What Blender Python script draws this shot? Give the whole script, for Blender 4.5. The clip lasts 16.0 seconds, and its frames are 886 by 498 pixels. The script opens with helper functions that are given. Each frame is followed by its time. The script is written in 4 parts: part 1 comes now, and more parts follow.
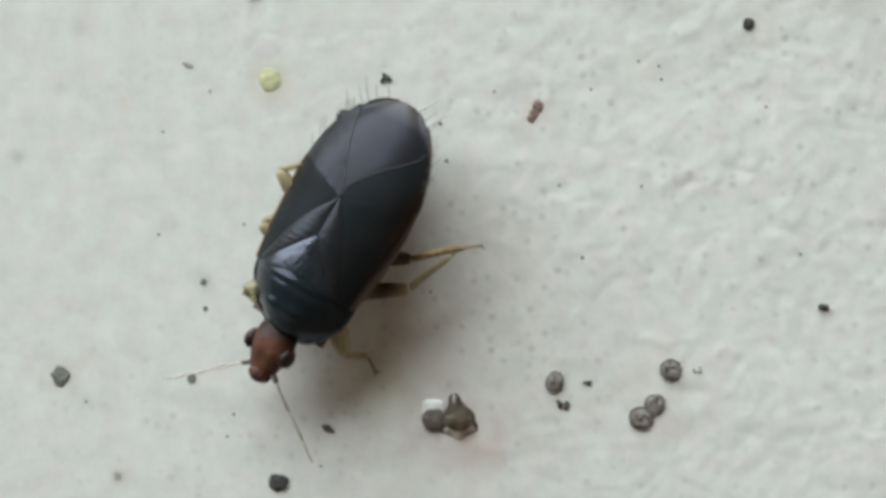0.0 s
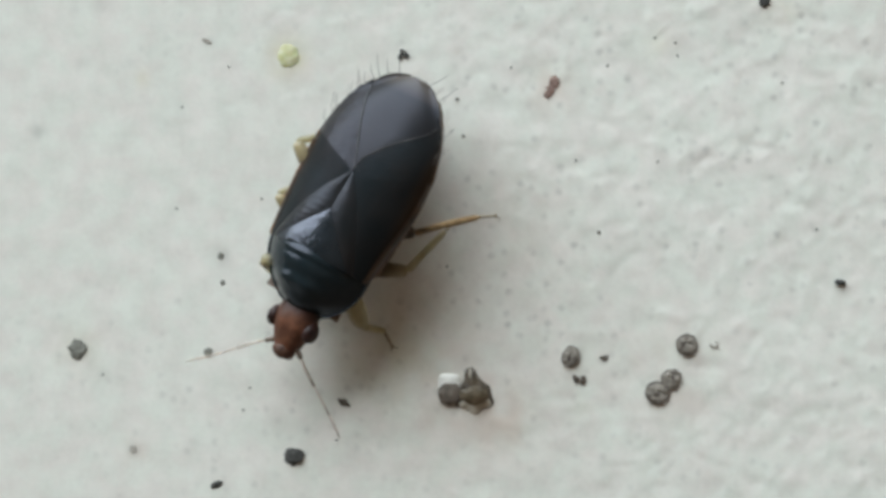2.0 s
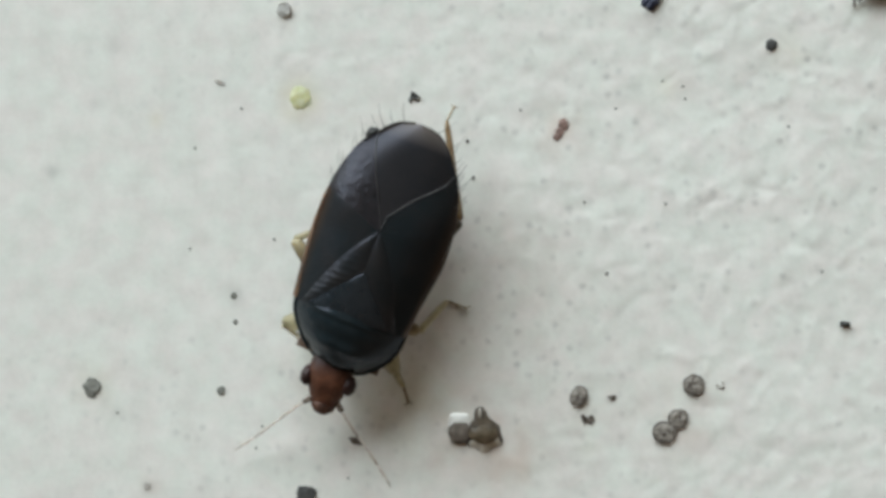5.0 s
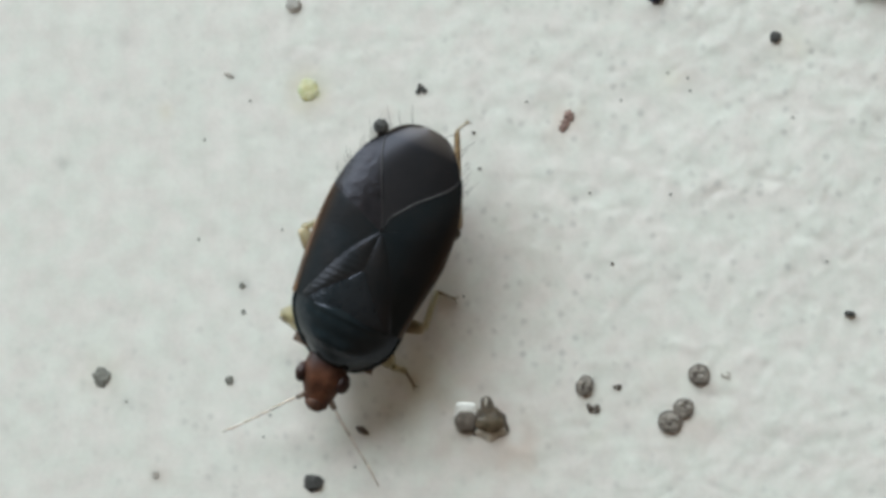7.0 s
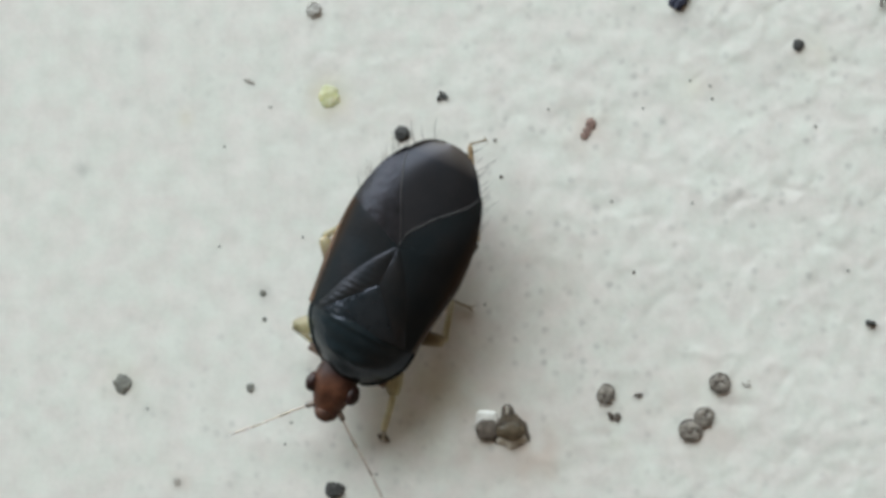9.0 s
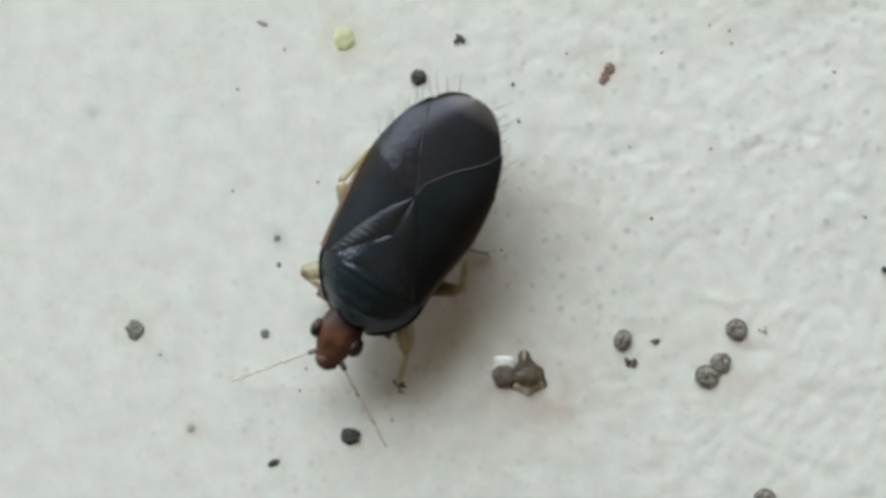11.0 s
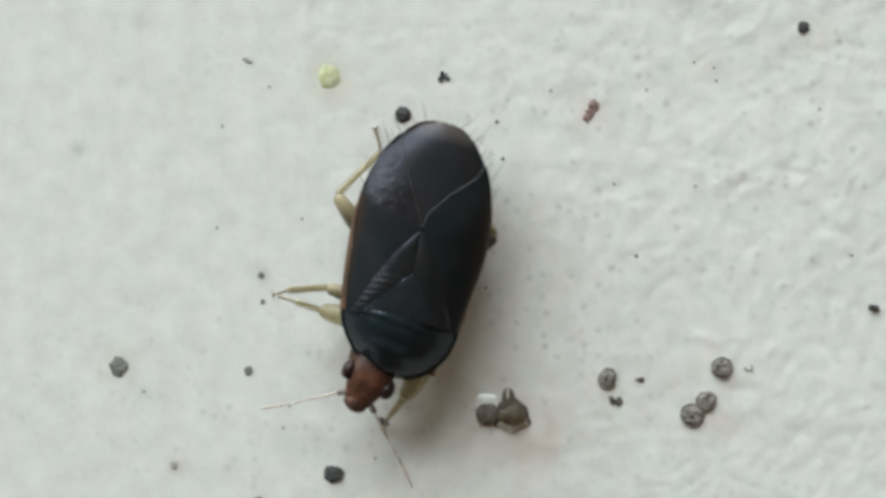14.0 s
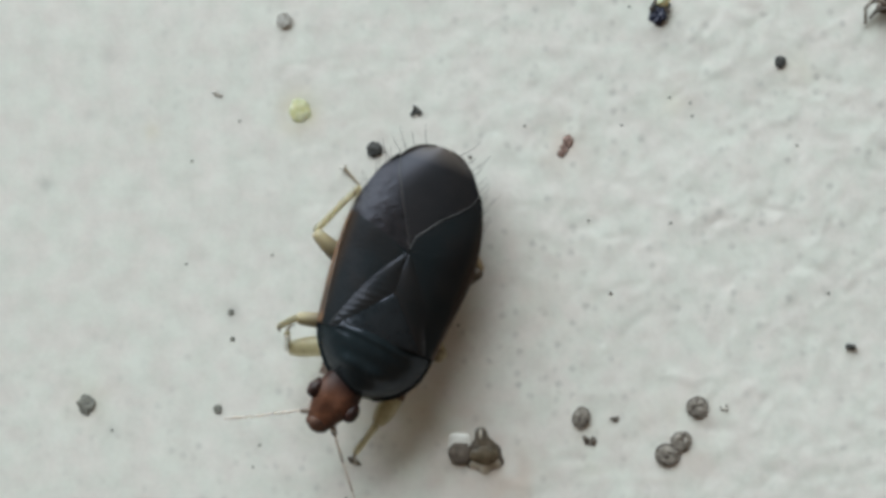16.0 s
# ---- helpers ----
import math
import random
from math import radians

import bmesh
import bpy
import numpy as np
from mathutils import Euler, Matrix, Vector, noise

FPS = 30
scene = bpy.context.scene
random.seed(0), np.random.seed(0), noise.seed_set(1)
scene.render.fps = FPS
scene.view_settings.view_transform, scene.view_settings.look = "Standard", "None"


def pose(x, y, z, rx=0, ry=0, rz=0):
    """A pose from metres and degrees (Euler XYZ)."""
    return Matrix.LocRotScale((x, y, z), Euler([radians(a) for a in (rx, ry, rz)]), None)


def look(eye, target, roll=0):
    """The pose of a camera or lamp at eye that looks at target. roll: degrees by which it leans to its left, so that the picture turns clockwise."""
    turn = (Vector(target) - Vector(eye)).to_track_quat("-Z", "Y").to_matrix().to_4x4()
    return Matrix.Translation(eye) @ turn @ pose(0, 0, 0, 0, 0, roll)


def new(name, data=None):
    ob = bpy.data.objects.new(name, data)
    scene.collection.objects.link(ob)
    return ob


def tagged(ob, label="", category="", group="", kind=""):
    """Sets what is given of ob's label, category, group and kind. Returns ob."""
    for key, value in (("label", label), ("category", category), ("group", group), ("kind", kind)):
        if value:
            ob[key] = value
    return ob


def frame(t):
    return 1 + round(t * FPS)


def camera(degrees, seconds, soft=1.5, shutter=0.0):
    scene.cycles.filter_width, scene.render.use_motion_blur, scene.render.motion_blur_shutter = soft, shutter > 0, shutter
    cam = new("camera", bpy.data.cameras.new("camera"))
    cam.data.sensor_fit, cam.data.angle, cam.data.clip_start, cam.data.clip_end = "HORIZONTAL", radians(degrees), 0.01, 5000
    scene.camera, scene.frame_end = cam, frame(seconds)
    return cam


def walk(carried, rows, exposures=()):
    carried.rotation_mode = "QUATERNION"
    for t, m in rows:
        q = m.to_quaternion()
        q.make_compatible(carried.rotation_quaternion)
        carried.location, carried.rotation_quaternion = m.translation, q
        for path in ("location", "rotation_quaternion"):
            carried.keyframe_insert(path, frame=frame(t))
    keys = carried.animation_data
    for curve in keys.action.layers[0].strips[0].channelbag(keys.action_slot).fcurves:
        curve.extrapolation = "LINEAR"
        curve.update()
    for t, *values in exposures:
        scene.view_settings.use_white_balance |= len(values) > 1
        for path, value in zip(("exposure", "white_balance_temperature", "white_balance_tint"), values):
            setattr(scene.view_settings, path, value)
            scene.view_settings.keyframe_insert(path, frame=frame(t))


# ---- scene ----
# A small dark plant bug, about 3.4 mm long, grooms itself on a white painted surface.
# Shapes below are written in millimetres and turned into metres when they are linked.
MM = 0.001

# ---- camera ----
cam = camera(40, 16.0, soft=3.8)
PATH = [
    (0, pose(0.001054, -0.000338, 0.014138, 2.032, 2.265, -0.195)),
    (0.1, pose(0.001091, -0.000403, 0.014136, 2.190, 2.310, -0.176)),
    (0.2, pose(0.001185, -0.000484, 0.014134, 2.348, 2.356, -0.158)),
    (0.3, pose(0.001131, -0.000466, 0.014133, 2.507, 2.401, -0.139)),
    (0.4, pose(0.001134, -0.000522, 0.014131, 2.665, 2.447, -0.121)),
    (0.5, pose(0.001148, -0.000566, 0.014129, 2.823, 2.492, -0.102)),
    (0.6, pose(0.001140, -0.000436, 0.014122, 2.681, 2.460, -0.112)),
    (0.7, pose(0.001174, -0.000393, 0.014115, 2.539, 2.428, -0.122)),
    (0.8, pose(0.001142, -0.000316, 0.014109, 2.397, 2.397, -0.133)),
    (0.9, pose(0.001134, -0.000431, 0.014102, 2.255, 2.365, -0.143)),
    (1, pose(0.001139, -0.000228, 0.014095, 2.113, 2.333, -0.153)),
    (1.1, pose(0.001109, -0.000236, 0.014093, 2.366, 2.414, -0.133)),
    (1.2, pose(0.001098, -0.000125, 0.014090, 2.618, 2.495, -0.113)),
    (1.3, pose(0.000972, -0.000139, 0.014088, 2.871, 2.576, -0.092)),
    (1.4, pose(0.000926, -0.000326, 0.014085, 3.123, 2.657, -0.072)),
    (1.5, pose(0.000896, -0.000435, 0.014083, 3.376, 2.738, -0.052)),
    (1.6, pose(0.000813, -0.000670, 0.014097, 3.380, 2.717, -0.029)),
    (1.7, pose(0.000772, -0.000687, 0.014111, 3.384, 2.695, -0.007)),
    (1.8, pose(0.000821, -0.000788, 0.014124, 3.388, 2.674, 0.016)),
    (1.9, pose(0.000878, -0.000855, 0.014138, 3.392, 2.652, 0.038)),
    (2, pose(0.000953, -0.000969, 0.014152, 3.396, 2.631, 0.061)),
    (2.1, pose(0.000896, -0.000968, 0.014214, 3.415, 2.644, 0.061)),
    (2.2, pose(0.000857, -0.000930, 0.014277, 3.434, 2.658, 0.062)),
    (2.3, pose(0.000815, -0.001101, 0.014339, 3.453, 2.671, 0.062)),
    (2.4, pose(0.000803, -0.000852, 0.014402, 3.472, 2.685, 0.063)),
    (2.5, pose(0.000792, -0.000838, 0.014464, 3.491, 2.698, 0.063)),
    (2.6, pose(0.000718, -0.000706, 0.014449, 3.570, 2.669, 0.053)),
    (2.7, pose(0.000708, -0.000457, 0.014434, 3.649, 2.640, 0.044)),
    (2.8, pose(0.000737, -0.000468, 0.014418, 3.729, 2.610, 0.034)),
    (2.9, pose(0.000808, -0.000455, 0.014403, 3.808, 2.581, 0.025)),
    (3, pose(0.000797, -0.000791, 0.014388, 3.887, 2.552, 0.015)),
    (3.1, pose(0.000794, -0.000645, 0.014387, 3.525, 2.597, 0.007)),
    (3.2, pose(0.000769, -0.000748, 0.014386, 3.163, 2.641, -0.002)),
    (3.3, pose(0.000673, -0.000490, 0.014385, 2.802, 2.686, -0.010)),
    (3.4, pose(0.000683, -0.000484, 0.014384, 2.440, 2.730, -0.019)),
    (3.5, pose(0.000773, -0.000342, 0.014383, 2.078, 2.775, -0.027)),
    (3.6, pose(0.000771, -0.000224, 0.014377, 2.241, 2.738, -0.023)),
    (3.7, pose(0.000822, -0.000189, 0.014371, 2.405, 2.701, -0.018)),
    (3.8, pose(0.000770, -0.000508, 0.014365, 2.568, 2.663, -0.014)),
    (3.9, pose(0.000829, -0.000482, 0.014359, 2.732, 2.626, -0.009)),
    (4, pose(0.000839, -0.000398, 0.014353, 2.895, 2.589, -0.005)),
    (4.1, pose(0.000802, -0.000493, 0.014359, 3.043, 2.614, 0.014)),
    (4.2, pose(0.000842, -0.000455, 0.014364, 3.191, 2.639, 0.033)),
    (4.3, pose(0.000864, -0.000534, 0.014370, 3.340, 2.665, 0.052)),
    (4.4, pose(0.000863, -0.000437, 0.014375, 3.488, 2.690, 0.071)),
    (4.5, pose(0.000949, -0.000406, 0.014381, 3.636, 2.715, 0.090)),
    (4.6, pose(0.000979, -0.000397, 0.014380, 3.493, 2.687, 0.100)),
    (4.7, pose(0.000965, -0.000160, 0.014379, 3.350, 2.659, 0.110)),
    (4.8, pose(0.000980, -0.000360, 0.014377, 3.207, 2.630, 0.119)),
    (4.9, pose(0.000922, -0.000342, 0.014376, 3.064, 2.602, 0.129)),
    (5, pose(0.000829, -0.000382, 0.014375, 2.921, 2.574, 0.139)),
    (5.1, pose(0.000897, -0.000428, 0.014391, 3.343, 2.608, 0.155)),
    (5.2, pose(0.000910, -0.000745, 0.014406, 3.766, 2.642, 0.172)),
    (7.3, pose(0.000873, -0.000708, 0.014461, 3.795, 3.053, 0.211)),
    (7.4, pose(0.000862, -0.000631, 0.014429, 2.776, 2.980, 0.226)),
    (7.5, pose(0.000801, -0.000510, 0.014397, 1.758, 2.908, 0.240)),
    (7.6, pose(0.000845, -0.000407, 0.014405, 1.804, 2.881, 0.245)),
    (7.7, pose(0.000811, -0.000495, 0.014413, 1.851, 2.854, 0.250)),
    (7.8, pose(0.000803, -0.000523, 0.014421, 1.897, 2.826, 0.254)),
    (7.9, pose(0.000753, -0.000492, 0.014429, 1.944, 2.799, 0.259)),
    (8, pose(0.000709, -0.000413, 0.014437, 1.990, 2.772, 0.264)),
    (8.1, pose(0.000822, -0.000517, 0.014445, 2.181, 2.847, 0.269)),
    (8.2, pose(0.000909, -0.000369, 0.014453, 2.372, 2.922, 0.273)),
    (8.3, pose(0.000928, -0.000425, 0.014462, 2.562, 2.996, 0.278)),
    (8.4, pose(0.000905, -0.000473, 0.014470, 2.753, 3.071, 0.282)),
    (8.5, pose(0.000845, -0.000517, 0.014478, 2.944, 3.146, 0.287)),
    (8.6, pose(0.000868, -0.000260, 0.014483, 2.848, 3.063, 0.290)),
    (8.7, pose(0.000749, -0.000296, 0.014488, 2.751, 2.981, 0.293)),
    (10.8, pose(0.000236, 0.000006, 0.014408, 0.357, 2.171, 0.202)),
    (10.9, pose(0.000155, -0.000070, 0.014398, 0.406, 1.739, 0.304)),
    (11, pose(-0.000014, -0.000431, 0.014388, 0.455, 1.308, 0.407)),
    (11.1, pose(0.000035, -0.000366, 0.014375, 0.375, 1.426, 0.404)),
    (11.2, pose(0.000001, -0.000322, 0.014362, 0.296, 1.544, 0.401)),
    (11.3, pose(0.000043, -0.000464, 0.014350, 0.216, 1.662, 0.398)),
    (11.4, pose(0.000092, -0.000182, 0.014337, 0.137, 1.780, 0.395)),
    (11.5, pose(0.000116, -0.000068, 0.014324, 0.057, 1.898, 0.392)),
    (11.6, pose(0.000225, -0.000060, 0.014314, 0.079, 2.021, 0.395)),
    (11.7, pose(0.000244, -0.000404, 0.014304, 0.101, 2.143, 0.399)),
    (11.8, pose(0.000262, -0.000537, 0.014295, 0.122, 2.266, 0.402)),
    (11.9, pose(0.000346, -0.000492, 0.014285, 0.144, 2.388, 0.406)),
    (12, pose(0.000402, -0.000506, 0.014275, 0.166, 2.511, 0.409)),
    (12.1, pose(0.000357, -0.000581, 0.014283, 0.127, 2.332, 0.438)),
    (12.2, pose(0.000234, -0.000616, 0.014291, 0.087, 2.154, 0.467)),
    (12.3, pose(0.000167, -0.000430, 0.014298, 0.048, 1.975, 0.497)),
    (12.4, pose(0.000152, -0.000454, 0.014306, 0.008, 1.797, 0.526)),
    (12.5, pose(0.000145, -0.000356, 0.014314, -0.031, 1.618, 0.555)),
    (12.6, pose(0.000271, -0.000318, 0.014319, 0.247, 1.684, 0.548)),
    (12.7, pose(0.000265, -0.000573, 0.014323, 0.525, 1.750, 0.541)),
    (12.8, pose(0.000282, -0.000540, 0.014328, 0.804, 1.816, 0.533)),
    (12.9, pose(0.000275, -0.000609, 0.014332, 1.082, 1.882, 0.526)),
    (13, pose(0.000311, -0.000542, 0.014337, 1.360, 1.948, 0.519)),
    (13.1, pose(0.000315, -0.000443, 0.014337, 1.303, 2.007, 0.500)),
    (13.2, pose(0.000330, -0.000487, 0.014338, 1.245, 2.066, 0.481)),
    (13.3, pose(0.000345, -0.000336, 0.014338, 1.188, 2.126, 0.462)),
    (13.4, pose(0.000402, -0.000296, 0.014339, 1.130, 2.185, 0.443)),
    (13.5, pose(0.000425, -0.000213, 0.014339, 1.073, 2.244, 0.424)),
    (13.6, pose(0.000478, -0.000244, 0.014340, 1.197, 2.220, 0.440)),
    (13.7, pose(0.000414, -0.000428, 0.014341, 1.321, 2.197, 0.457)),
    (13.8, pose(0.000391, -0.000383, 0.014343, 1.444, 2.173, 0.473)),
    (13.9, pose(0.000360, -0.000289, 0.014344, 1.568, 2.150, 0.490)),
    (14, pose(0.000380, -0.000297, 0.014345, 1.692, 2.126, 0.506)),
    (14.1, pose(0.000417, -0.000275, 0.014351, 1.682, 2.213, 0.503)),
    (14.2, pose(0.000472, -0.000255, 0.014358, 1.672, 2.300, 0.500)),
    (14.3, pose(0.000527, -0.000217, 0.014364, 1.663, 2.387, 0.497)),
    (14.4, pose(0.000514, -0.000131, 0.014371, 1.653, 2.474, 0.494)),
    (14.5, pose(0.000578, -0.000155, 0.014377, 1.643, 2.561, 0.491)),
    (14.6, pose(0.000485, -0.000253, 0.014427, 1.380, 2.439, 0.505)),
    (14.7, pose(0.000409, -0.000338, 0.014478, 1.118, 2.317, 0.519)),
    (14.8, pose(0.000136, -0.000024, 0.014528, 0.855, 2.196, 0.534)),
    (14.9, pose(0.000064, 0.000183, 0.014579, 0.593, 2.074, 0.548)),
    (15, pose(0.000049, 0.000057, 0.014629, 0.330, 1.952, 0.562)),
    (15.1, pose(0.000310, -0.000244, 0.014574, 0.554, 2.025, 0.577)),
    (15.2, pose(0.000342, -0.000382, 0.014519, 0.778, 2.098, 0.592)),
    (15.3, pose(0.000380, -0.000322, 0.014465, 1.003, 2.171, 0.608)),
    (15.4, pose(0.000444, -0.000348, 0.014410, 1.227, 2.244, 0.623)),
    (15.5, pose(0.000507, -0.000013, 0.014355, 1.451, 2.317, 0.638)),
    (15.6, pose(0.000486, 0.000022, 0.014316, 1.473, 2.244, 0.626)),
    (15.7, pose(0.000624, 0.000117, 0.014277, 1.495, 2.170, 0.614)),
    (15.8, pose(0.000679, 0.000142, 0.014238, 1.517, 2.097, 0.602)),
    (15.9, pose(0.000659, 0.000217, 0.014199, 1.539, 2.023, 0.590)),
    (16, pose(0.000649, 0.000176, 0.014160, 1.561, 1.950, 0.578)),
]
walk(cam, PATH, exposures=[(0.0, -0.07), (1.0, -0.06), (1.5, -0.09), (2.5, 0.0), (4.0, 0.0), (4.5, -0.03), (5.0, -0.03), (7.3, 0.0), (15.0, 0.0), (15.2, -0.05), (15.5, -0.07), (16.0, -0.11)])

# ---- light ----
world = bpy.data.worlds.new("sky")
scene.world = world
world.use_nodes = True
wn, wl = world.node_tree.nodes, world.node_tree.links
sky = wn.new("ShaderNodeTexSky")
sky.sky_type = "NISHITA"
sky.sun_disc = False
sky.sun_elevation = radians(48)
sky.sun_rotation = radians(-25)
wl.new(sky.outputs[0], wn["Background"].inputs[0])
wn["Background"].inputs[1].default_value = 0.10

# daylight that enters by the one window: azimuth from the x axis, in degrees
WINDOW_TURN = 115
WINDOW_AT, WINDOW_LOW, WINDOW_HIGH, WINDOW_WIDE = 1.15, 0.10, 1.15, 2.0
lamp_data = bpy.data.lights.new("window_light", "AREA")
lamp_data.shape, lamp_data.size, lamp_data.size_y = "RECTANGLE", WINDOW_WIDE, WINDOW_HIGH - WINDOW_LOW
lamp_data.energy = 55
lamp_data.color = (0.858, 0.966, 1.0)
lamp = new("window_light", lamp_data)
wdir = Vector((math.cos(radians(WINDOW_TURN)), math.sin(radians(WINDOW_TURN)), 0))
lamp_at = wdir * (WINDOW_AT + 0.02) + Vector((0, 0, (WINDOW_LOW + WINDOW_HIGH) / 2))
lamp.matrix_world = look(lamp_at, lamp_at - wdir)

# ---- materials ----
def material(name, dark, light, size, rough=0.5, bump=0.0, fine=0.0, coat=0.0, subsurface=0.0, metal=0.0, spread=0.5, through_light=0.0, shine=0.5, sheen=(1, 1, 1)):
    """Two colours mixed by noise of a grain size in mm, with a second, finer grain and relief."""
    m = bpy.data.materials.new(name)
    m.use_nodes = True
    n, l = m.node_tree.nodes, m.node_tree.links
    p = n["Principled BSDF"]
    co = n.new("ShaderNodeTexCoord")
    a, b = n.new("ShaderNodeTexNoise"), n.new("ShaderNodeTexNoise")
    a.inputs["Scale"].default_value, a.inputs["Detail"].default_value = 1000.0 / size, 4
    b.inputs["Scale"].default_value, b.inputs["Detail"].default_value = 1000.0 / (fine or size * 0.2), 3
    add = n.new("ShaderNodeMath")
    add.operation = "MULTIPLY_ADD"
    add.inputs[1].default_value = 0.35
    ramp = n.new("ShaderNodeValToRGB")
    ramp.color_ramp.elements[0].color, ramp.color_ramp.elements[1].color = (*dark, 1), (*light, 1)
    ramp.color_ramp.elements[0].position, ramp.color_ramp.elements[1].position = 0.68 - spread * 0.4, 0.68 + spread * 0.4
    for tex in (a, b):
        l.new(co.outputs["Object"], tex.inputs["Vector"])
    l.new(b.outputs["Fac"], add.inputs[0])
    l.new(a.outputs["Fac"], add.inputs[2])
    l.new(add.outputs[0], ramp.inputs[0])
    l.new(ramp.outputs[0], p.inputs["Base Color"])
    rr = n.new("ShaderNodeMapRange")
    rr.inputs["To Min"].default_value, rr.inputs["To Max"].default_value = rough * 0.8, min(1, rough * 1.25)
    l.new(a.outputs["Fac"], rr.inputs[0])
    l.new(rr.outputs[0], p.inputs["Roughness"])
    p.inputs["Metallic"].default_value = metal
    p.inputs["Specular IOR Level"].default_value = shine
    p.inputs["Specular Tint"].default_value = (*sheen, 1)
    p.inputs["Coat Weight"].default_value, p.inputs["Coat Roughness"].default_value = coat, 0.15
    if subsurface:
        p.inputs["Subsurface Weight"].default_value = subsurface
        p.inputs["Subsurface Scale"].default_value = 0.0001
        p.inputs["Subsurface Radius"].default_value = (1.0, 0.6, 0.3)
    if through_light:
        p.inputs["Transmission Weight"].default_value = through_light
        p.inputs["IOR"].default_value = 1.35
    if bump:
        bp = n.new("ShaderNodeBump")
        bp.inputs["Strength"].default_value, bp.inputs["Distance"].default_value = 1.0, bump * MM
        l.new(add.outputs[0], bp.inputs["Height"])
        l.new(bp.outputs[0], p.inputs["Normal"])
    return m


M_WALL = material("wall_plaster", (0.23, 0.165, 0.12), (0.29, 0.21, 0.155), 180, 0.9, 1.0)
SHEEN = (0.80, 0.82, 1.0)
M_BLACK = material("black_cuticle", (0.008, 0.013, 0.015), (0.012, 0.017, 0.019), 0.12, 0.19, 0.006, 0.035, shine=0.26, sheen=SHEEN)
M_SCUTELLUM = material("glossy_black_cuticle", (0.009, 0.0125, 0.0145), (0.014, 0.0175, 0.020), 0.14, 0.17, 0.013, 0.04, shine=0.55, sheen=SHEEN)
M_WING = material("brown_black_wing", (0.010, 0.0115, 0.012), (0.017, 0.0155, 0.015), 0.3, 0.30, 0.016, 0.035, shine=0.20, sheen=SHEEN)
M_CORIUM = material("brown_corium", (0.0105, 0.0135, 0.0147), (0.0170, 0.0160, 0.0158), 0.45, 0.40, 0.014, 0.035, shine=0.05, sheen=SHEEN)
M_CUNEUS = material("smoky_wing", (0.011, 0.0105, 0.011), (0.019, 0.016, 0.0165), 0.10, 0.29, 0.014, 0.03, shine=0.20, sheen=SHEEN)
M_MEMBRANE = material("smoky_membrane", (0.0105, 0.011, 0.012), (0.018, 0.0165, 0.0165), 0.6, 0.30, 0.004, 0.05, shine=0.20, sheen=SHEEN)


def pale_tip(m, start, end, colour):
    """Lets the pigment thin out to a paler colour along the part's y axis, between two places in mm."""
    n, l = m.node_tree.nodes, m.node_tree.links
    p = n["Principled BSDF"]
    co = next(x for x in n if x.bl_idname == "ShaderNodeTexCoord")
    ramp = next(x for x in n if x.bl_idname == "ShaderNodeValToRGB")
    sep, rng, mix = n.new("ShaderNodeSeparateXYZ"), n.new("ShaderNodeMapRange"), n.new("ShaderNodeMix")
    mix.data_type = "RGBA"
    rng.inputs["From Min"].default_value, rng.inputs["From Max"].default_value = start * MM, end * MM
    l.new(co.outputs["Object"], sep.inputs[0])
    l.new(sep.outputs["Y"], rng.inputs[0])
    l.new(rng.outputs[0], mix.inputs["Factor"])
    l.new(ramp.outputs[0], mix.inputs["A"])
    mix.inputs["B"].default_value = (*colour, 1)
    l.new(mix.outputs["Result"], p.inputs["Base Color"])


def thin_edge(m, start, end, colour):
    """Lets the pigment thin out towards the outer edges, between two distances in mm from the midline."""
    n, l = m.node_tree.nodes, m.node_tree.links
    p = n["Principled BSDF"]
    was = p.inputs["Base Color"].links[0].from_socket
    co = next(x for x in n if x.bl_idname == "ShaderNodeTexCoord")
    sep, off, rng, mix = n.new("ShaderNodeSeparateXYZ"), n.new("ShaderNodeMath"), n.new("ShaderNodeMapRange"), n.new("ShaderNodeMix")
    off.operation = "ABSOLUTE"
    mix.data_type = "RGBA"
    rng.interpolation_type = "SMOOTHSTEP"
    rng.inputs["From Min"].default_value, rng.inputs["From Max"].default_value = start * MM, end * MM
    l.new(co.outputs["Object"], sep.inputs[0])
    l.new(sep.outputs["X"], off.inputs[0])
    l.new(off.outputs[0], rng.inputs[0])
    l.new(rng.outputs[0], mix.inputs["Factor"])
    l.new(was, mix.inputs["A"])
    mix.inputs["B"].default_value = (*colour, 1)
    l.new(mix.outputs["Result"], p.inputs["Base Color"])


thin_edge(M_CORIUM, 0.60, 0.81, (0.040, 0.023, 0.013))
pale_tip(M_MEMBRANE, -2.06, -2.38, (0.12, 0.10, 0.087))
M_VEIN = material("smoky_vein", (0.018, 0.017, 0.018), (0.042, 0.038, 0.038), 0.2, 0.30, 0.003, shine=0.42)
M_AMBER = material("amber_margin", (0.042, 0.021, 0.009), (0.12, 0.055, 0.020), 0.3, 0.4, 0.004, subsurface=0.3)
# shaded copy of the amber margin, for the side away from the window
M_SHADED_MARGIN = material("shaded_margin", (0.016, 0.008, 0.005), (0.05, 0.023, 0.009), 0.3, 0.4, 0.004)
M_BELLY = material("brown_belly", (0.05, 0.022, 0.008), (0.12, 0.05, 0.015), 0.3, 0.5, 0.006)
M_HEAD = material("rust_head", (0.062, 0.027, 0.017), (0.165, 0.070, 0.041), 0.16, 0.45, 0.008, 0.035, subsurface=0.12, shine=0.16)
pale_tip(M_HEAD, 0.80, 0.58, (0.030, 0.013, 0.010))
